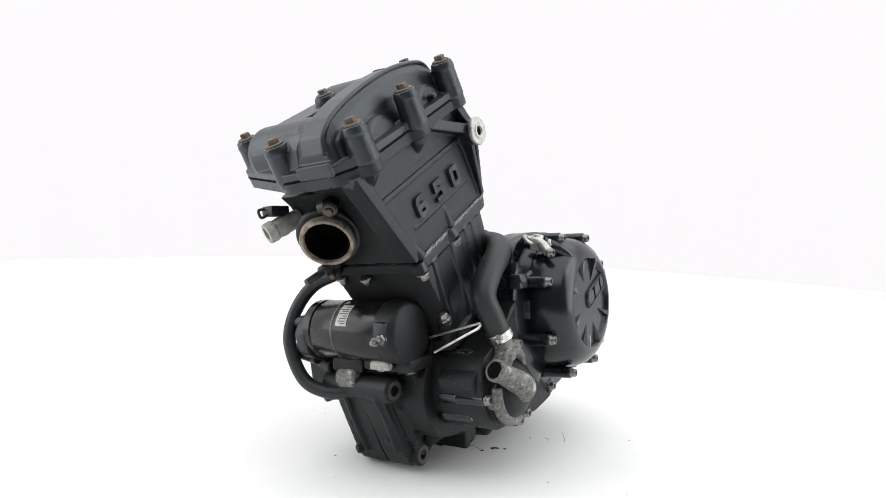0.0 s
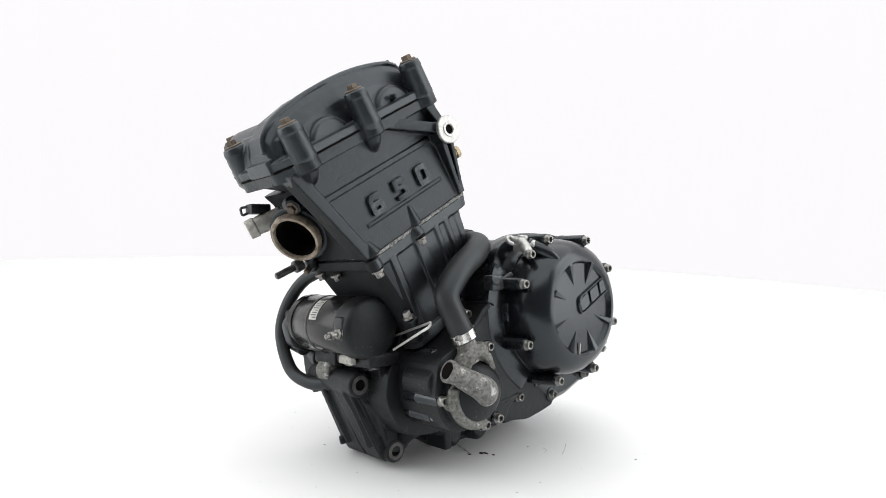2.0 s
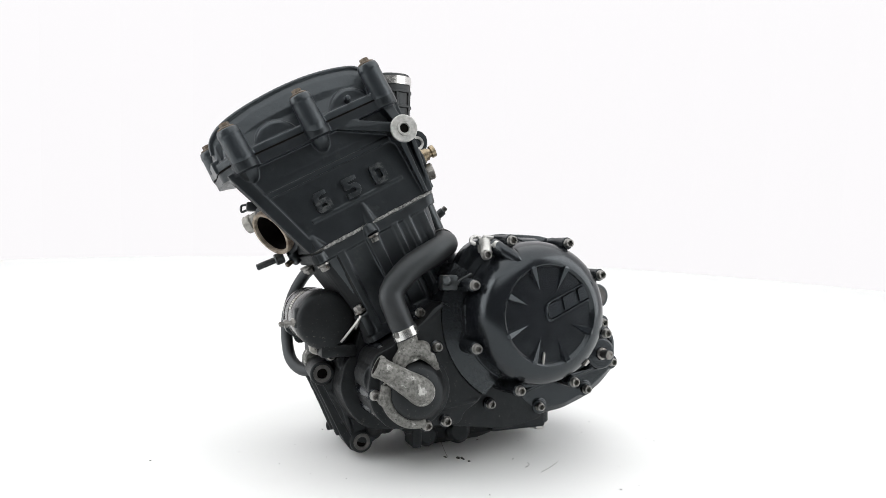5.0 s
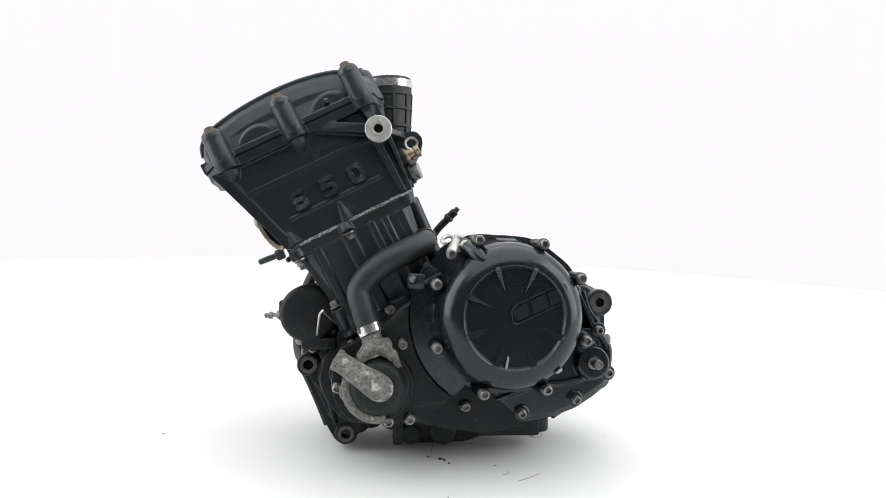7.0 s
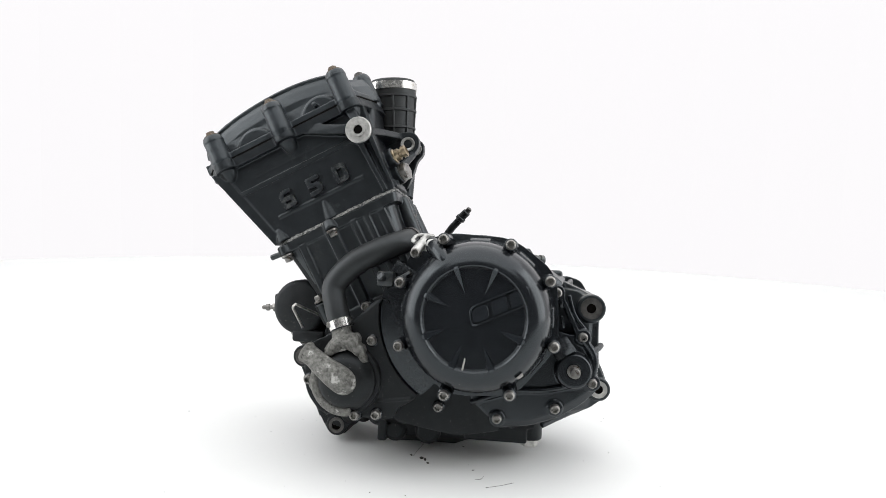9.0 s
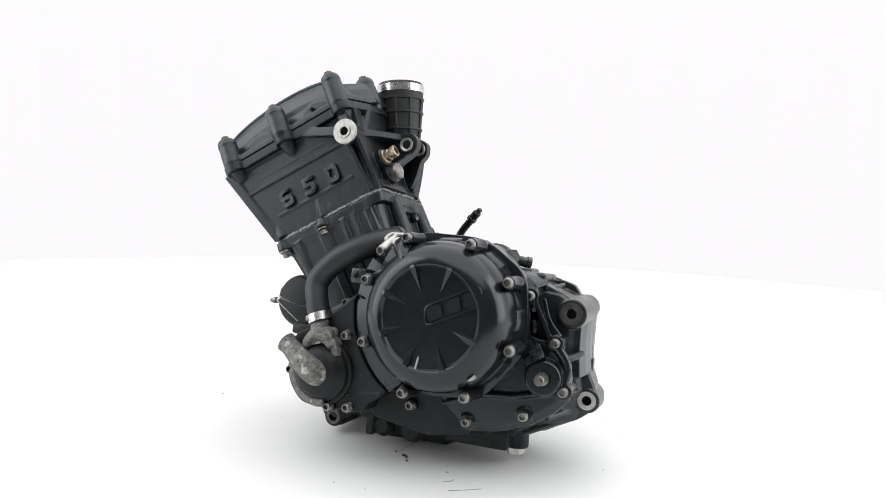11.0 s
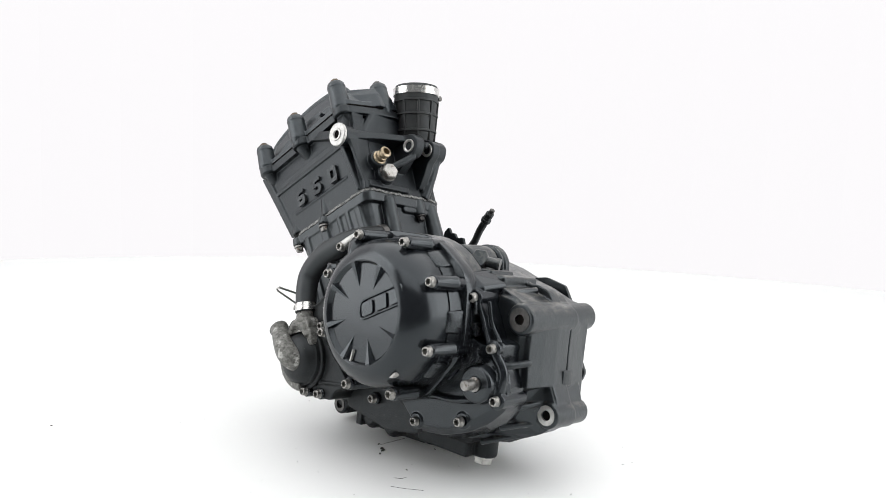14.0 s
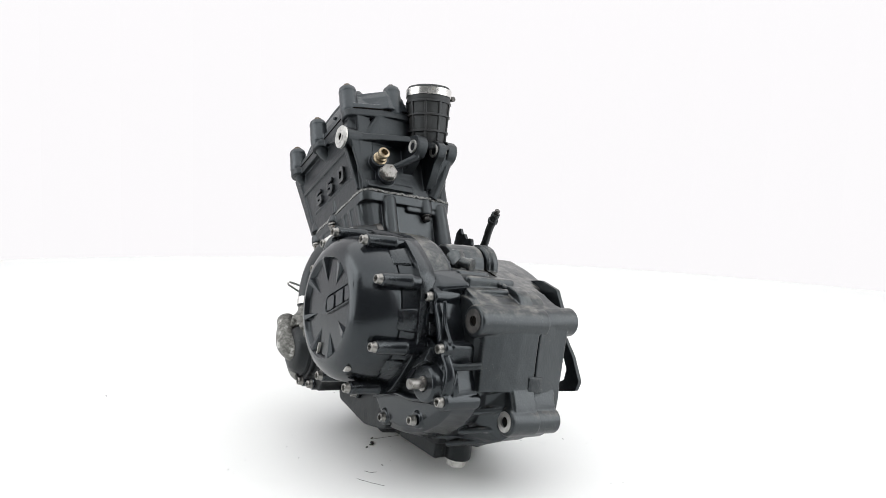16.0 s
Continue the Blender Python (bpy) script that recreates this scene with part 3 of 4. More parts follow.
def bolts():
    spots = [("A", 24, 270, clutch), ("B", 101, 267, clutch), ("C", 147, 228, clutch), ("D", -24, 218, clutch), ("E", -22, 145, clutch), ("F", 33, 93, clutch), ("G", 107, 98, clutch), ("H", 154, 155, clutch)]
    first = boss = None
    y0 = -207
    for _, x, z, par in spots:
        dx, dz = CC[0] - x, CC[1] - z
        m = E @ Matrix.Translation((x, y0, z)) @ E.inverted()
        if first is None:
            first = part("bolt", socket_bolt((0, 0, 0), (0, -1, 0), 5.2, 6.5), STEEL, par, "grey steel socket bolt")
            first.matrix_basis = m
            boss = part("bolt_boss", lathe([(6.4, 0), (7.6, 1.2), (8.2, 34), (8.8, 35), (8.8, 39), (8.4, 40), (9.0, 58), (8.6, 60)], (0, 0, 0), (0, 1, 0), 20), COVER, par)
            boss.matrix_basis = m
        else:
            shared("bolt", first, par, m)
            shared("bolt_boss", boss, par, m)
    for x, y, z, par in ((192, -146, 162, gear_cover), (159, -148, 214, gear_cover), (93, -146, 57, gear_cover), (162, -150, 75, gear_cover), (205, -147, 108, gear_cover),
                         (-119, -154, 141, pump_cover), (-127, -154, 73, pump_cover), (-75, -183, 57, pump_cover), (-60, -179, 146, pump_cover), (-74, -158, 185, pump_cover),
                         (-50, -180, 59, pump_cover), (21, -150, 67, pump_cover), (-8, -205, 253, clutch), (-170, -100, 132, case), (-135, -178, 95, pump_cover)):
        m = E @ Matrix.Translation((x, y, z)) @ E.inverted()
        shared("bolt", first, par, m)
        if par is pump_cover or par is case:
            shared("bolt_boss", boss, par, m)
    return first, boss


bolt_a, boss_a = bolts()


def ring(v, u0, u1, y0, y1, r):
    return [(x, y, v) for x, y in rounded([(u0, y0), (u1, y0), (u1, y1), (u0, y1)], r, 5)]


def soot_shade_front(ob, v0, v1, y0, y1):
    """Soot, burnt oil and painted shade on faces round the exhaust side, ragged edged."""
    ob.data.materials.append(SOOTSHADEPAINT)
    inv, rot = C.inverted(), C.to_3x3().normalized().inverted()
    for f in ob.data.polygons:
        q, n = inv @ f.center, rot @ f.normal
        w = 5 * math.sin(q.y * 0.2) + 4 * math.sin(q.z * 0.17) + 2 * math.sin(q.y * 0.71 + q.z * 0.5)
        if n.x < -0.45 and q.x < 0 and v0 < q.z < v1 + w and y0 + w < q.y < y1 + w:
            f.material_index = 1


def barrel():
    rib = lambda u, w, d: loft([[(u - w, -110, 200), (u + w, -110, 200), (u + w * 0.5, -126 - d, 200), (u - w * 0.5, -126 - d, 200)],
                                [(u - w, -120, 306), (u + w, -120, 306), (u + w * 0.6, -134 - d, 306), (u - w * 0.6, -134 - d, 306)]], 0)
    b = join(loft([ring(190, -36, 90, -130, 4, 26), ring(250, -43, 97, -136, 4, 26), ring(306, -52, 104, -140.5, 5, 22)], 0),
             loft([ring(304, -55, 111, -142, 8, 14), ring(317, -56.5, 114, -143, 9, 14)], 0),
             loft([ring(190, -46, 102, -136, 12, 16), ring(204, -44, 100, -134, 10, 16)], 0),
             rib(-26, 8, 9), rib(16, 12, 11), rib(48, 6, 9), rib(66, 6, 8.5), rib(86, 8, 7),
             rod((107, -36, 318), (107, -36, 293), 9.5), rod((93, -132, 318), (93, -132, 309), 9), rod((-37, -126, 200), (-37, -132, 229), 9), rod((18, -138, 318), (18, -143, 306), 9),
             rod((-50, -137, 316), (-50, -138, 303), 9), box(96, 109, -70, -4, 296, 316, 3), rod((104, -100, 200), (110, -100, 312), 10), rod((104, -10, 200), (104, -10, 312), 12))
    cyl = cast("cylinder_barrel", b, BARREL, engine, "matt black cylinder barrel with upright ribs", at=C, voxel=0.95, soften=7)
    soot_shade_front(cyl, 190, 330, -200, 100)
    g = bmesh.new()
    rnd = random.Random(7)
    gp = ring(0, -51, 114.5, -143.4, 9.4, 15)
    dense = []
    for k, p in enumerate(gp):
        q = Vector(gp[(k + 1) % len(gp)])
        p = Vector(p)
        m = max(1, int((q - p).length / 3))
        dense += [p.lerp(q, s / m) for s in range(m)]
    wob = [(rnd.uniform(-1.2, 0.9), rnd.uniform(-0.9, 1.0)) for _ in dense]
    rows = [[g.verts.new((p.x + (p.x - 26) * 0.006 * w, p.y + (p.y + 55) * 0.006 * w, h + o)) for p, (w, o) in zip(dense, wob)] for h in (317.2, 320.4)]
    for k in range(len(dense)):
        j = (k + 1) % len(dense)
        g.faces.new((rows[0][k], rows[0][j], rows[1][j], rows[1][k]))
    g.faces.new(rows[0][::-1])
    g.faces.new(rows[1])
    part("head_gasket", g, GASKET, cyl, "pale flaking gasket edge", at=C)
    for u, y, v in ((-50, -139, 301), (18, -144, 304), (93, -132, 308), (107, -36, 292), (-37, -133, 230), (-56, -60, 300), (-54, -20, 300)):
        up = -1 if u != -37 else 1
        part("nut", hex_bolt((u, y, v + 1), (u, y, v + 1 + up), 5.4, 8), STEEL if u != 107 else DARKBOLT, cyl, "grey hexagon nut", at=C)
    return cyl


cyl = barrel()


CAM = [(-88, -151), (-98, -136), (-104, -128), (-105, -84), (-108, -60), (-98, -44), (-66, 42), (96, 34), (120, 4), (138, -70), (134, -98), (120, -151)]


def plan(v, k=1.0, d=0.0):
    return [(18 + (x - 18) * k + d, -55 + (y + 55) * k, v) for x, y in rounded(CAM, 9, 4)]


def head():
    ears = join(*[prism(rounded(pts, 7, 4), y0, y1, 0) for y0, y1, pts in (
        (-72, -56, [(112, 404), (132, 404), (146, 400), (162, 394), (166, 382), (160, 370), (148, 364), (140, 366), (112, 352)]),
        (-38, -24, [(112, 404), (138, 398), (156, 396), (168, 382), (160, 366), (148, 362), (134, 346), (116, 330), (108, 340)]),
        (-12, 4, [(104, 404), (126, 408), (150, 404), (158, 390), (150, 374), (118, 366), (104, 370)]))], prism(rounded([(108, 400), (142, 392), (148, 378), (114, 322), (104, 330)], 5), -30, -8, 0), tube([(140, -4, 384), (126, -12, 354), (110, -24, 322)], 9, 12))
    h = join(loft([ring(320, -56, 113, -141, 8, 12), ring(345, -51, 114, -141, 8, 12), ring(398, -52, 118, -141, 18, 12), ring(412, -56, 120, -143, 22, 12)], 0),
             loft([plan(398, 0.55), plan(414, 0.64), plan(430, 0.84), plan(436, 0.975)], 0), loft([plan(434), plan(446)], 0), loft([ring(402, 60, 121, -136, -16, 10), ring(420, 60, 127, -126, -16, 10), ring(437, 60, 132, -116, -20, 10)], 0),
             loft([[(-57, -141.5, 320), (113, -141.5, 320), (113, -122, 320), (-57, -122, 320)], [(-98, -143, 437), (122, -143, 437), (122, -122, 437), (-98, -122, 437)]], 0),
             *[tube([(u, y + 2, 442), (u, y + 6, 432), (u, y + 11, 424), (u, -136, 417)], 12, 18, radii=[1, 0.9, 0.7, 0.4]) for u, y in ((-75, -149), (14, -151), (106, -146))], *[rod((u, y + 2, 434), (u, y + 2, 447), 15) for u, y in ((-75, -149), (14, -151), (106, -146))],
             # front gusset under the near corner
             loft([[(-58, -143.5, 320), (-46, -143.5, 320), (-44, -118, 320), (-58, -118, 320)], [(-98, -147, 438), (-84, -147, 438), (-70, -120, 438), (-96, -120, 438)]], 0),
             box(-74, 118, -145, -136, 396, 402, 0), box(-38, 84, -143.2, -136, 349, 352.5, 0),
             rod((24, -137, 320), (24, -139, 346), 9, 4), rod((-46, -138, 320), (-48, -138, 338), 10, 5),
             # arm of the mount
             rod((106, -161, 401), (106, -120, 401), 15), loft([[(36, -150, 434), (52, -150, 440), (52, -138, 440), (36, -138, 434)], [(96, -160, 402), (102, -160, 412), (102, -142, 412), (96, -142, 402)]], 0),
             loft([[(98, -150, 440), (112, -150, 440), (112, -136, 440), (98, -136, 440)], [(102, -160, 408), (112, -160, 408), (112, -138, 408), (102, -138, 408)]], 0),
             loft([[(100, -146, 322), (105, -146, 322), (105, -130, 322), (100, -130, 322)], [(96, -158, 396), (103, -158, 396), (103, -130, 396), (96, -130, 396)]], 0),
             loft([[(110, -140, 322), (114, -140, 322), (114, -126, 322), (110, -126, 322)], [(112, -156, 396), (118, -156, 396), (118, -130, 396), (112, -130, 396)]], 0),
             # sweep from the mount arm to the rear ears, and the lower strut
             loft([[(98, -154, 405), (116, -154, 405), (116, -154, 393), (98, -154, 393)], [(98, -110, 406), (129, -110, 405), (129, -110, 395), (98, -110, 395)], [(98, -62, 404), (148, -62, 400), (148, -62, 390), (98, -62, 392)]], 0), tube([(122, -108, 348), (134, -90, 354), (148, -66, 366)], 5, 12),
             rod((110, -114, 362), (129, -118, 362), 13), rod((110, -104, 341), (127, -108, 341), 14), box(110, 118, -136, -60, 322, 332, 0), ears)
    hd = cast("cylinder_head", h, BLACK, engine, "black painted cylinder head with raised number 650", at=C, voxel=0.85, soften=5)
    for y0, y1, u, v in ((-72, -56, 148, 381), (-38, -24, 152, 379), (-12, 5, 142, 389)):
        part("bush", lathe([(0, 5), (6, 5), (6, -1), (7.5, -2), (9.5, -2), (10, 0), (10, y1 - y0 + 1.5), (0, y1 - y0 + 1.5)], (u, y0, v), (u, y1, v), 28), SILVER, hd, "bare metal bush", at=C)
    # raised digits, one by one
    def hoop(x0, x1, z0, z1, w):
        out = rounded([(x0, z0), (x1, z0), (x1, z1), (x0, z1)], 5, 4)
        inn = rounded([(x0 + w, z0 + w), (x1 - w, z0 + w), (x1 - w, z1 - w), (x0 + w, z1 - w)], 2, 4)
        bm = bmesh.new()
        loops = [[bm.verts.new((px, yy, pz)) for px, pz in pts] for pts, yy in ((out, 4), (out, -3.2), (out, -3.6), (inn, -3.6), (inn, 4))]
        for p, q in zip(loops, loops[1:] + loops[:1]):
            for i in range(len(out)):
                bm.faces.new((p[i], p[(i + 1) % len(out)], q[(i + 1) % len(out)], q[i]))
        return bm

    five = rounded([(-9.5, 0), (5, 0), (9.5, 4.5), (9.5, 11), (5, 15.5), (-2.5, 15.5), (-2.5, 18.5), (9, 18.5), (9, 24), (-9.5, 24), (-9.5, 10.5), (2.5, 10.5), (2.5, 5.5), (-9.5, 5.5)], 1.2, 2)
    six = join(hoop(-9.5, 9.5, 0, 15, 5.8), prism(rounded([(-9.5, 6), (-3.4, 6), (-3.4, 17.5), (-1, 19), (8, 19), (8, 24), (-5, 24), (-9.5, 19)], 1.2, 2), -3.5, 4, 0.4))
    for bm, u in ((six, -17), (prism(five, -3.6, 4, 0.4), 22), (hoop(-9.5, 9.5, 0, 24, 6), 59)):
        bm.transform(Matrix.Translation((u, -142.6, 355.5)))
        part("digit", bm, BLACK, hd, at=C)
    part("mount_washer", lathe([(0, 14), (5.5, 14), (5.5, -2.5), (6.2, -3.4), (8.6, -3.4), (9, -2.2), (15.5, -2.2), (16.5, -1.2), (16.5, 2)], (106, -164, 401), (106, 0, 401), 36), SILVER, hd, "bright bare aluminium mount face", at=C)
    # black disc across the mount's hole, its shade put into the colour
    part("bore", lathe([(0, 0), (5.4, 0), (0, 0.3)], (106, -165.2, 401), (106, 0, 401), 20), SOOTSHADE, hd, "black disc that paints the shade in a bolt hole", at=C)
    soot_shade_front(hd, 300, 434, -200, 100)
    # exhaust port
    d = Vector((-0.71, -0.41, -0.573))
    w = Vector((-0.496, -0.286, 0.82))
    p = Vector((-235, -46, 283.5))
    # the port runs into the head: the wall inside its bore lies back
    inv = E.inverted()
    for v in hd.data.vertices:
        q = inv @ v.co - p
        h = -q.dot(d)
        if -6 < h < 41 and (q + d * h).length < 26.5:
            v.co = E @ (p + q - d * (41 - h))
    part("exhaust_port", lathe([(0, 42), (23, 42), (25.6, 0), (26, -1.6), (26.6, -3), (29.6, -3), (31, -1), (31.5, 4), (30, 8), (28, 46)], p, p - d, 40), RUSTRING, hd, "rusty round exhaust port ring")
    part("port_bore", lathe([(0, 40), (22.4, 40), (25.4, 1.5), (24.2, 1.2), (21.2, 38), (0, 38)], p, p - d, 36), SOOTSHADE, hd, "sooty black bore")
    q = p - d * 8
    fl = join(lathe([(0, 36), (27, 36), (27, 0), (36, 0), (37, 2), (37, 9), (33, 14), (32, 60), (0, 60)], q, q - d, 36), rod(q - w * 47 + Vector((0, 4, 0)), q - w * 47 + Vector((0, 4, 0)) - d * 11, 9), rod(q + w * 36 + Vector((0, -12, 0)), q + w * 36 + Vector((0, -12, 0)) - d * 14, 10),
              tube([q - d * 5 - w * 47 + Vector((0, 4, 0)), q - d * 5 - w * 36], 8, 12, smooth=False), tube([q - d * 5 + w * 40 + Vector((0, -12, 0)), q - d * 5 + w * 37], 9, 12, smooth=False))
    cast("port_flange", fl, BLACK, hd, voxel=1.3)
    part("stud", rod(q - w * 47 + Vector((0, 4, 0)) - d * 2, q - w * 47 + Vector((0, 4, 0)) + d * 12, 3.6), RUSTY, hd, "rusty stud")
    part("nut", hex_bolt(q + w * 36 + Vector((0, -12, 0)), q + w * 36 + Vector((0, -12, 0)) + d * 9, 5.5, 6), RUSTY, hd)
    part("port_stud", join(rod((-252, -27, 240), (-226, -28, 251), 4.2), rod((-229, -28, 249.5), (-218, -28.5, 254), 7.5)), SUMP, hd, "grimy exhaust stud")
    # pale thermostat stub and its plug
    part("stub", lathe([(0, 10), (7.5, 10), (8, 0), (11, 0), (12, 1), (12.5, 10), (11, 12), (12, 22), (11, 24), (10, 44)], (-262, 22, 297), (-222, 2, 318), 28), PALE, hd, "pale corroded metal pipe stub")
    part("sensor_plug", join(box(-262, -236, 10, 28, 317, 329, 2), tube([(-262, 20, 318), (-268, 22, 316), (-268, 26, 324), (-262, 24, 326)], 1.6, 8)), RUBBER, hd, "black plastic sensor plug")
    return hd


hd = head()


def valve_cover():
    prof = [(-99, 440), (-99, 468), (-93, 483), (-74, 495), (-38, 503), (8, 507), (48, 506), (84, 500), (102, 492), (112, 474), (114, 440)]
    sleeves = [(-75, -149, 484, True), (14, -152, 486, True), (106, -146, 489, True), (-94, -58, 484, True), (-50, 32, 486, True), (127, -82, 492, False), (41, -18, 496, False)]
    flank = lambda pts, y0: [(x, max(y, y0), v) for x, y, v in pts]
    body = [plan(447), plan(455), flank(plan(457, 0.95), -137), flank(plan(474, 0.9), -133), flank(plan(486, 0.8), -128)]
    low = lambda v, dz: v - dz if v > 450 else v
    hump = loft([[(u, y, low(v, dz)) for u, v in prof] for y, dz in ((-133, 24), (-129, 10), (-126, 4), (-120, 0), (-94, 0), (-86, 5), (-80, 16))], 0)
    bm = join(loft(body, 0), hump,
              tube([(u, -124, v - 1.0) for u, v in prof[1:-1]], 3.0, 10),
              *[lathe([(0, -1), (r - 4, -1), (r - 1, 0.5), (r, 4), (r + 3, 40)], (u, -140, v), (u, 0, v), 40) for u, v, r in ((-28, 447, 28), (68, 447, 28))],
              *[lathe([(20, 0), (28, 3), (31, 12), (31, n - 13), (28, n - 5), (20, n)], (u, -84, v), (u, 30, v), 36) for u, v, n in ((-52, 463, 97), (78, 467, 100))],
              box(-88, -62, -92, -60, 448, 474, 0), box(-106, -60, -130, -84, 446, 460, 0), box(-40, 60, -82, -6, 466, 485, 0), box(-44, -8, -56, -30, 474, 492, 0), box(30, 66, -40, -8, 470, 488, 0),
              loft([[(100, -152, 447), (139, -98, 447), (140, -66, 447), (94, -66, 447)], [(101, -148, 470), (136, -97, 470), (137, -70, 470), (94, -70, 470)], [(102, -144, 481), (131, -96, 483), (132, -74, 484), (96, -76, 482)]], 0),
              *[lathe([(8, 0), (11.5, 3), (14, 12), (13, v - z - 9), (13.6, v - z - 8), (13, v - z - 4), (12, v - z - 0.5), (10.5, v - z)], (u, y, z), (u, y, v), 24)
                for (u, y, v, _) in sleeves for z in [436 if y < -140 or u < -90 else 440]],
              rod((66, -152, 462), (66, -138, 460), 3.2))
    vc = cast("valve_cover", bm, VALVEPAINT, engine, "black painted valve cover with rusty cap bolts", at=C, voxel=0.85, soften=5)
    part("cover_gasket", loft([plan(445.6, 1.004), plan(447.4, 1.004)], 0), SOOTSHADE, vc, "thin dark gasket line", at=C)
    for u, y, v, rusty in sleeves:
        part("cap_bolt", join(lathe([(10, 0), (10, 2.2), (8.5, 3.2), (0, 3.2)], (u, y, v - 1), (u, y, v + 9), 20), lathe([(6, 2), (6, 7), (5.2, 8), (0, 8)], (u, y, v - 1), (u, y, v + 9), 6)),
             RUSTY if rusty else DARKBOLT, vc, "rusty hexagon cap bolt" if rusty else "dark hexagon cap bolt", at=C)
    return vc


vc = valve_cover()


def intake():
    a, b = Vector((-75, -31, 415)), Vector((-81, -38, 502))
    ru = part("intake_rubber", lathe([(25, 0), (26.5, 8), (28.5, 20), (30.4, 45), (31.6, 62), (33, 66), (33, 85), (31.5, 87.5), (29.5, 87.5), (28.5, 84), (27, 30), (0, 28)], a, b, 40), STUBRUBBER, engine, "black ribbed rubber intake stub")
    m, h = axis_frame(a, b)
    part("clamp_band", lathe([(33, 73), (34.6, 73), (34.6, 83.5), (33, 83.5)], a, b, 40, closed=True), CHROME, ru, "bright steel clamp band")
    for z, r in ((20, 31.0), (44, 33.0), (64, 34.2)):
        part("rib", lathe([(r - 3, z - 2.2), (r, z - 1.2), (r, z + 1.2), (r - 3, z + 2.2)], a, b, 40, closed=True), STUBRUBBER, ru)
    rib = None
    for k in range(9):
        q = E @ m @ pose(0, 0, 0, 0, 0, k * 40) @ m.inverted() @ E.inverted()
        if rib is None:
            bm = loft([[(22, -1.8, 6), (29.0, -1.8, 6), (29.0, 1.8, 6), (22, 1.8, 6)], [(28, -1.8, 64), (34.2, -1.8, 64), (34.2, 1.8, 64), (28, 1.8, 64)]], 0.8, 1)
            bm.transform(m)
            rib = part("rib", bm, STUBRUBBER, ru)
        else:
            shared("rib", rib, ru, q)
    part("clamp_screw", rod((-74, -3, 493), (-60, -5, 492), 4), DARKBOLT, ru)
    part("intake_flange", join(lathe([(34, 0), (36, 2), (36, 8), (30, 10)], a - (b - a).normalized() * 8, b, 36), tube([(-90, -70, 416), (-92, -78, 420), (-84, -84, 414)], 6, 12)), BLACK, ru)
    return ru


ru = intake()


part("temperature_sensor", lathe([(10, 0), (10, 3), (8, 4), (8, 9), (6, 10), (6, 13), (8, 14), (8, 19), (5, 20), (4.4, 12), (0, 12)], (127, -118, 362), (147, -121, 362), 24), BRASS, hd, "dull brass sensor stub", at=C)
part("oil_plug", join(lathe([(12.5, 0), (12.5, 4), (0, 4)], (125, -107, 341), (145, -112, 339), 28), lathe([(12.2, 4), (12.2, 11), (10.5, 12.5), (0, 12.5)], (125, -107, 341), (145, -112, 339), 6)), STEEL, hd, "grey hexagon plug", at=C)


def starter():
    y0, y1 = -112, 20
    x, z = -176, 176
    prof = [(0, 0), (30, 0), (34, 2), (36.5, 7), (37, 26)]
    st = part("starter_motor", lathe([(35.5, 26), (36, 27), (36, 128), (35, 130), (36.5, 131), (36.5, 142), (32, 147), (20, 151), (18, 165), (0, 165)], (x, y0, z), (x, 0, z), 48), STARTER, engine, "dark steel starter motor with rust stains")
    part("end_cap", lathe(prof + [(37, 28), (35, 29)], (x, y0, z), (x, 0, z), 48), MATTCAST, st, "black rounded end cap")
    part("band_groove", lathe([(36, 0), (36.6, 0.5), (36.6, 3), (36, 3.5)], (x, -20, z), (x, 0, z), 48), DARKBOLT, st)
    # terminal stud with nuts
    t0, t1 = Vector((-208, -97, 174)), Vector((-232, -98, 172))
    part("terminal", join(rod(t0, t1, 3), hex_bolt(t0 + Vector((-3, 0, 0)), t1, 6, 6), lathe([(9, 0), (9, 3), (0, 3)], t0, t1, 16), lathe([(5.2, 14), (5.2, 18), (0, 18)], t0, t1, 6)), STEEL, st, "corroded terminal stud with nuts")
    part("terminal_insulator", box(-214, -200, -104, -86, 166, 192, 3), RUBBER, st)
    # paper label bent round the body
    bm = bmesh.new()
    cols = []
    for i in range(9):
        a = radians(118 + 46 * i / 8)
        cols.append([bm.verts.new((x + 36.5 * math.cos(a), yy, z + 36.5 * math.sin(a))) for yy in (-42, -25)])
    for p, q in zip(cols, cols[1:]):
        bm.faces.new((p[0], p[1], q[1], q[0]))
    part("label", bm, LABEL, st, "pale paper label")
    bars = bmesh.new()
    for k in range(9):
        a = radians(121 + 4.8 * k)
        w = (14, 9, 16, 12, 16, 7, 13, 15, 10)[k]
        q = []
        for da in (-0.9, 0.9):
            for yy in (-40.5, -40.5 + w * 0.85):
                q.append(bars.verts.new((x + 36.9 * math.cos(a + radians(da)), yy, z + 36.9 * math.sin(a + radians(da)))))
        bars.faces.new((q[0], q[1], q[3], q[2]))
    part("label_print", bars, INK, st)
    # mounting foot and far bracket
    part("mount_foot", join(box(-184, -140, -112, -40, 130, 146, 4), box(-186, -140, -40, 10, 126, 146, 4)), MATTCAST, st)
    cast("corroded_lug", join(box(-190, -164, -84, -56, 133, 141, 0), rod((-186, -70, 132), (-180, -66, 142), 6), tube([(-190, -88, 138), (-189, -74, 142), (-187, -58, 139)], 4, 8)), PALE, st, "white corroded lug", voxel=1.0, soften=1)
    part("far_bracket", join(prism(rounded([(-200, 196), (-214, 176), (-208, 150), (-192, 140), (-150, 132), (-150, 200)], 6), 26, 42, 2), rod((-188, 30, 142), (-188, 76, 150), 9), rod((-196, 30, 190), (-194, 62, 186), 7)), BLACK, st)
    return st


st = starter()


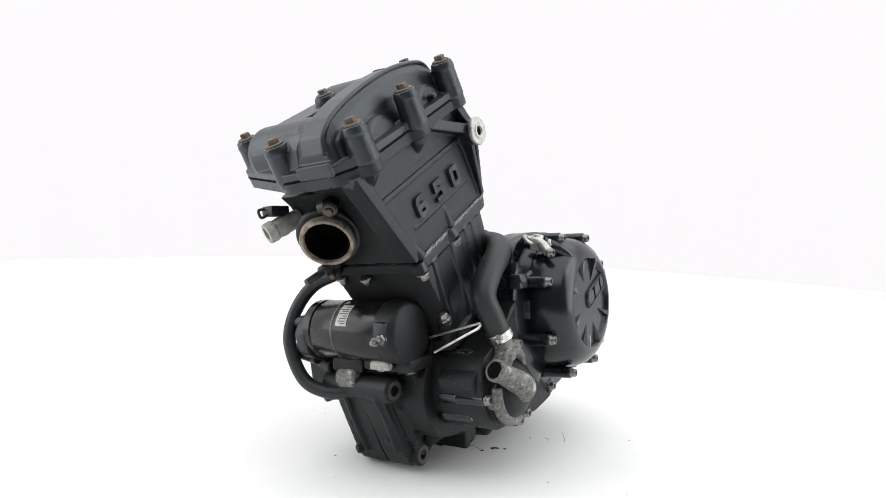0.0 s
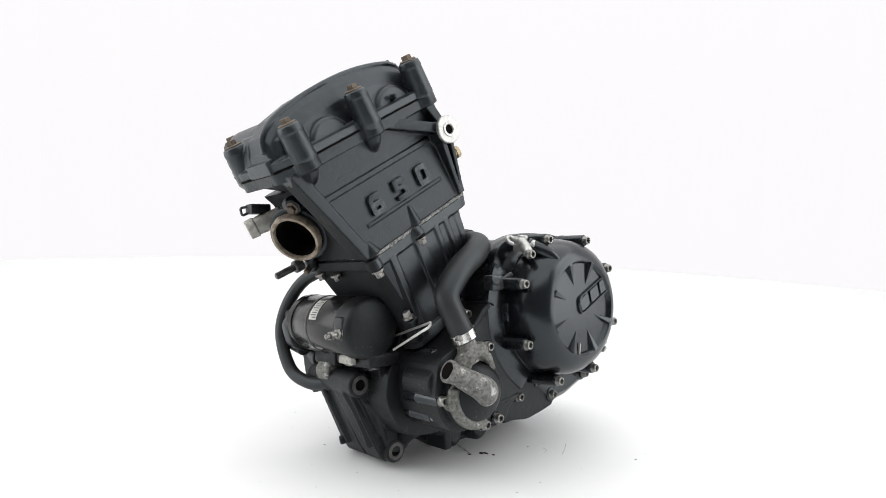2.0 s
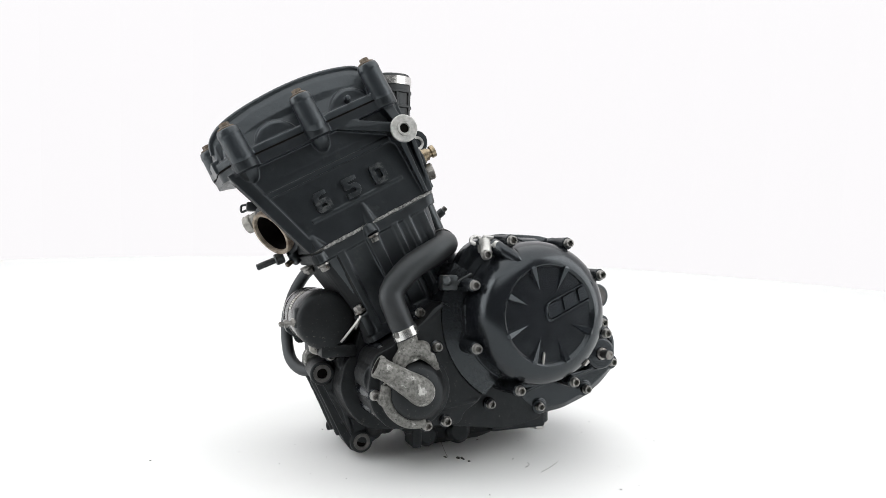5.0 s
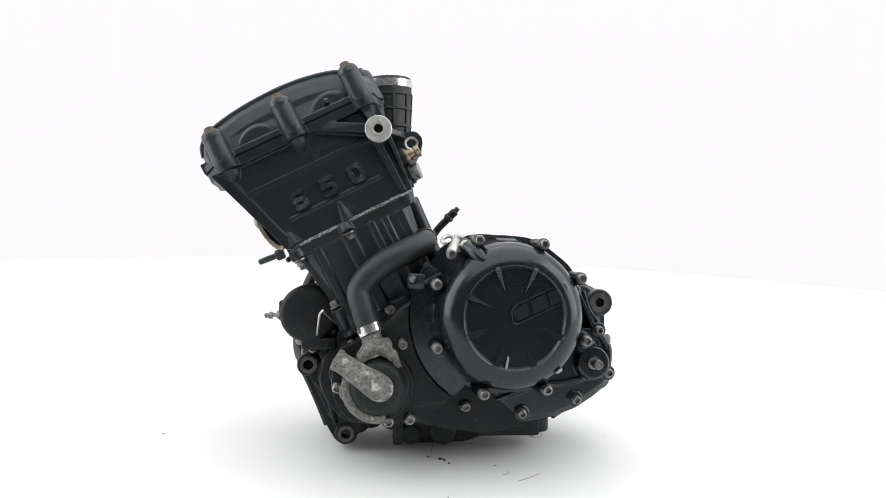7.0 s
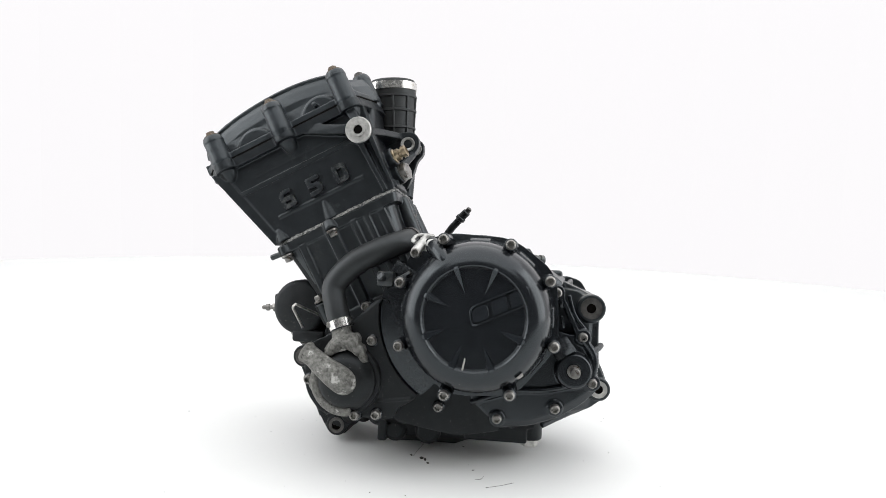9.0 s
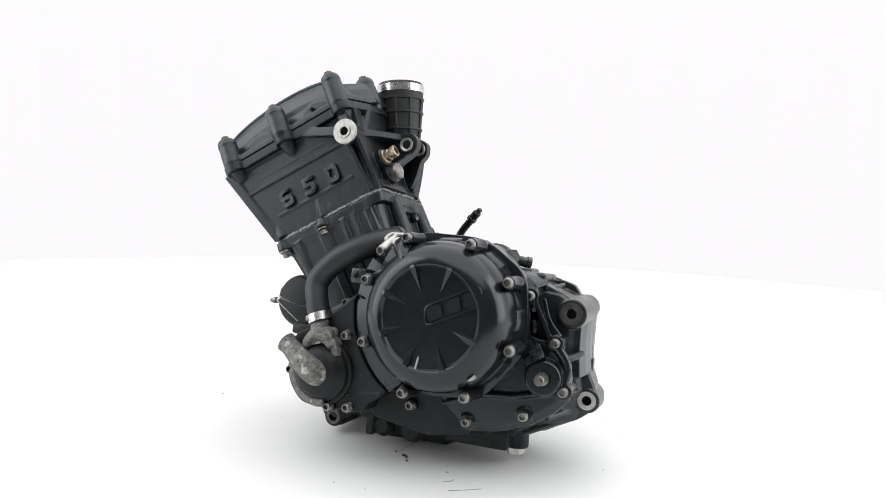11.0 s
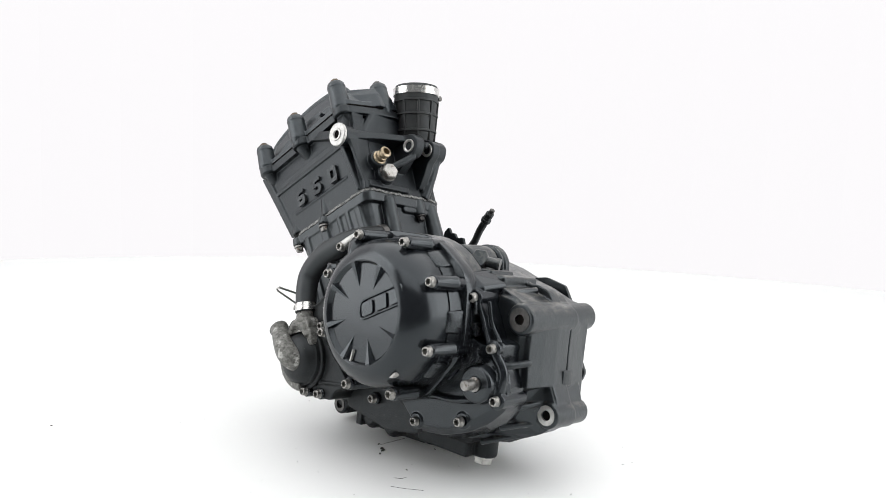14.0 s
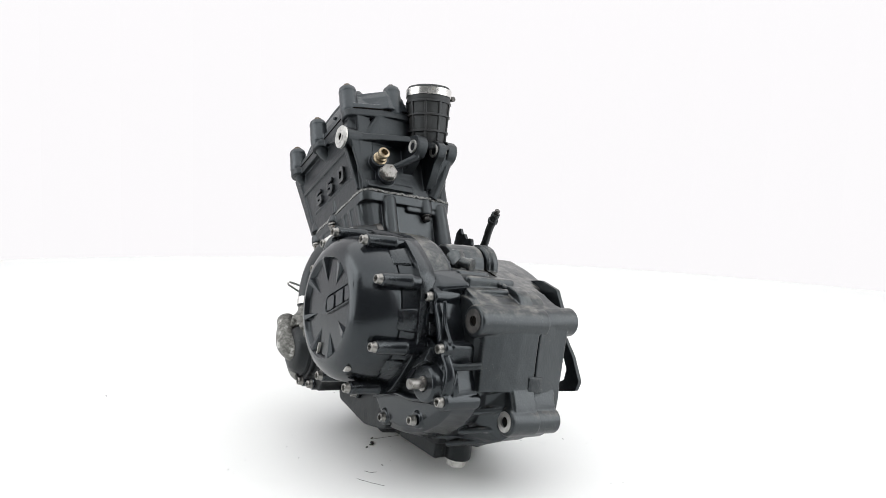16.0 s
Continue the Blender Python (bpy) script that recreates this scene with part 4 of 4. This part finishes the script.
def water_pump():
    wp = part("water_pump", lathe([(14, 0), (24, 2), (30, 6), (33, 12), (36, 14), (38, 22), (38, 30)], (-88, -202, 98), (-88, 0, 98), 44), MATTCAST, engine, "black round water pump housing")
    el = tube([(-136, -193, 130), (-124, -197, 123), (-108, -202, 113), (-95, -203, 105), (-87, -197, 99), (-84, -184, 96)], 14, 28, radii=[0.84, 0.84, 0.96, 1.1, 1.18, 1.2])
    part("elbow", el, CORRODED, wp, "pitted corroded aluminium inlet elbow")
    d = Vector((-16, 2, 8)).normalized()
    p = Vector((-137, -193, 130.5))
    part("elbow_lip", lathe([(0, -9), (9, -9), (10.2, 0.8), (11.5, 0.8), (13, -0.5), (13, -4), (11.5, -6)], p, p + d, 28), CORRODED, wp, "open pipe end")
    # black disc at the pipe mouth stands for the shade within
    part("bore", lathe([(0, 1.0), (9.4, 1.0), (0, 1.2)], p - d * 0.6, p, 24), SOOTSHADE, wp)
    rnd = random.Random(5)
    edge = [Vector((-78, 154)).lerp(Vector((-59, 121)), k / 9) + Vector((rnd.uniform(-1.8, 2.2), rnd.uniform(-1.5, 1.5))) for k in range(10)]
    crescent = [(-113, 122), (-114, 135), (-106, 147), (-92, 153)] + [tuple(p) for p in edge] + [(-68, 120), (-74, 129), (-86, 135), (-99, 130)]
    neck = join(tube([(-98, -180, 162), (-96, -181, 150), (-91, -184, 140)], 13, 22, radii=[0.9, 0.96, 1.0]), prism(crescent, -193, -172, 0),
                tube([(-108, -192, 128), (-100, -194, 141), (-86, -194, 143), (-72, -192, 132)], 5, 10), rod((-119, -186, 104), (-119, -160, 104), 9))
    cast("outlet_neck", neck, CORRODED, wp, "white corroded outlet neck", voxel=1.2, soften=2)
    arc = tube([(-88 + 36 * math.cos(radians(a)), -186, 98 + 36 * math.sin(radians(a))) for a in range(165, 300, 15)], 7, 12)
    cast("corroded_rim", join(arc, rod((-122, -188, 92), (-122, -160, 92), 11)), CORRODED, wp, "white corroded rim", voxel=1.2, soften=2)
    return wp


wp = water_pump()


def hoses():
    h = part("coolant_hose", tube([(-96, -180, 158), (-107, -176, 184), (-112, -169, 210), (-90, -166, 237), (-58, -160, 256), (-36, -146, 267), (-30, -118, 273)], 14.2, 26, radii=[1, 1, 1.04, 1.1, 1.12, 1.06, 1]), RUBBER, engine, "thick black rubber coolant hose")
    part("hose_clamp", tube([(-96.5, -180, 159), (-100.5, -178.5, 168.5)], 15.4, 28, smooth=False), CHROME, h, "bright steel hose clamp")
    part("clamp_screw", box(-114, -106, -190, -180, 159, 166, 1.5), STEEL, h)
    part("hose_clamp", tube([(-31, -124, 272), (-30, -116, 273.5)], 15.6, 28, smooth=False), DARKBOLT, h, "dark steel hose clamp")
    ear = join(tube([(5, -168, 270), (1, -182, 269), (-3, -194, 264), (-8, -204, 254)], 6, 14, radii=[1, 1.15, 1, 1.1]), rod((3, -184, 263), (4, -186, 277), 7), rod((8, -190, 262), (9, -202, 265), 6),
               box(-7, 9, -198, -178, 256, 266, 0), tube([(0, -174, 273), (-6, -172, 276), (-13, -175, 274), (-16, -180, 269), (-12, -184, 266)], 2.6, 10))
    cast("cover_ear", ear, SILVER, clutch, "bright bare aluminium ear", voxel=0.8, soften=3)
    part("breather_hose", tube([(-166, 4, 246), (-180, 40, 230), (-195, 60, 198), (-203, 64, 160), (-202, 44, 117), (-192, 14, 101), (-176, -14, 100)], 8.2, 18), RUBBER, engine, "thin black rubber breather hose")
    part("corroded_boss", lathe([(13, 0), (16, 3), (16.5, 26), (14, 32)], (-176, -30, 118), (-174, 8, 117), 24), CORRODED, case, "bare weathered aluminium boss")
    part("oil_tube", join(tube([(-46, 54, 268), (-24, 56, 269), (-8, 52, 281), (6, 45, 300), (22, 38, 317)], 5.6, 14), rod((18, 40, 313), (22, 38, 318), 7.5), rod((20, 39, 316), (30, 35, 326), 6.2)), RUBBER, engine, "short black oil tube with end fitting")
    part("tube_tip", rod((29, 36, 325), (34, 34, 331), 4), DARKBOLT, engine)
    part("wire_loop", tube([(-163, -131, 152), (-157, -188, 180), (-156, -190, 183), (-154, -188, 185), (-140, -104, 163)], 1.5, 8, 1, smooth=False), ZINC, engine, "thin bent steel wire bracket")


hoses()


def brackets():
    part("frame_bracket", join(prism(rounded([(80, 231), (93, 237), (133, 243), (163, 235), (178, 210), (158, 216), (142, 226), (122, 224), (100, 218)], 3), 42, 48, 1.2),
                               prism(rounded([(134, 164), (150, 172), (170, 149), (186, 120), (182, 107), (150, 98), (146, 108), (160, 116), (162, 132), (150, 150)], 3), 82, 88, 1.2),
                               loft([[(160, 43, 222), (176, 43, 212), (176, 47, 212), (160, 47, 222)], [(136, 82, 166), (152, 82, 170), (152, 87, 170), (136, 87, 166)]], 1)), BLACK, engine, "flat black steel bracket")
    pl = part("sump_plug", join(lathe([(13.5, 0), (13.5, 3), (0, 3)], (136, -60, 16), (136, -60, 0), 28), lathe([(12, 2), (12, 10), (11, 11), (0, 11)], (136, -60, 17), (136, -60, 0), 6)), ZINC, engine, "bright hexagon drain plug")
    part("level_switch", join(lathe([(10, 0), (11, 2), (12.5, 3), (12.5, 13), (11, 15), (0, 15)], (116, -84, 254), (123, -103, 262), 6), rod((124, -90, 256), (142, -82, 253), 6.5, 6.5, 1), lathe([(8, 0), (8, 5), (0, 5)], (138, -84, 253.6), (150, -78, 252), 14)), SUMP, engine, "dusty hexagon switch")
    part("cable_bracket", prism(rounded([(-52, 268), (-48, 292), (-40, 300), (-34, 290), (-28, 292), (-22, 284), (-10, 286), (-6, 276), (-14, 270), (-30, 276), (-38, 268)], 3), 26, 31, 1), BLACK, engine, "small wavy black cable bracket")
    part("connector", join(box(-56, -36, -188, -172, 212, 230, 2.5), rod((-52, -190, 224), (-44, -178, 218), 5), tube([(-40, -180, 216), (-30, -178, 222), (-16, -182, 230)], 3, 8)), SUMP, engine, "small dusty cable connector")


brackets()


# ---- crumbs of dirt that turn with the engine ----
def make_crumbs():
    rnd = random.Random(4)
    bm = bmesh.new()
    spots = [(-3, -101, 4), (2, -104, 3), (7, -114, 2.6), (-18, -93, 2), (47, -50, 1.6), (66, -123, 1.4), (-155, 47, 1.4), (152, -238, 1.4), (-382, -382, 2), (-378, -2, 1.6)]
    spots += [(rnd.uniform(-300, 300), rnd.uniform(-340, 200), rnd.uniform(0.4, 1.1)) for _ in range(60)]
    for x, y, r in spots:
        res = bmesh.ops.create_icosphere(bm, subdivisions=1, radius=r)
        q = pose(x, y, r * 0.3, 0, 0, rnd.uniform(0, 360)) @ Matrix.Diagonal((rnd.uniform(0.7, 1.8), rnd.uniform(0.4, 0.8), 0.35, 1))
        bmesh.ops.transform(bm, matrix=q, verts=res["verts"])
    for pts in ([(-2, -24, 0.4), (-8, -56, 0.6), (-11, -70, 0.5), (-15, -94, 0.4)], [(70, -150, 0.4), (78, -146, 0.6), (80, -138, 0.4)], [(84, -168, 0.3), (100, -160, 0.4), (118, -148, 0.3)]):
        bm = join(bm, tube(pts, 0.2, 6, 4))
    bm.transform(Matrix.Scale(MM, 4))
    me = bpy.data.meshes.new("dirt_crumbs")
    bm.to_mesh(me)
    bm.free()
    me.materials.append(CRUMB)
    return tagged(new("dirt_crumbs", me), "dark crumbs of dirt scattered on the white floor", "dirt", kind="stuff")


crumbs = make_crumbs()


def motions():
    rows = [(t * 0.5, pose(0, 0, 0, 0, 0, turn(t * 0.5))) for t in range(33)]
    walk(engine, rows)
    walk(crumbs, rows)


motions()
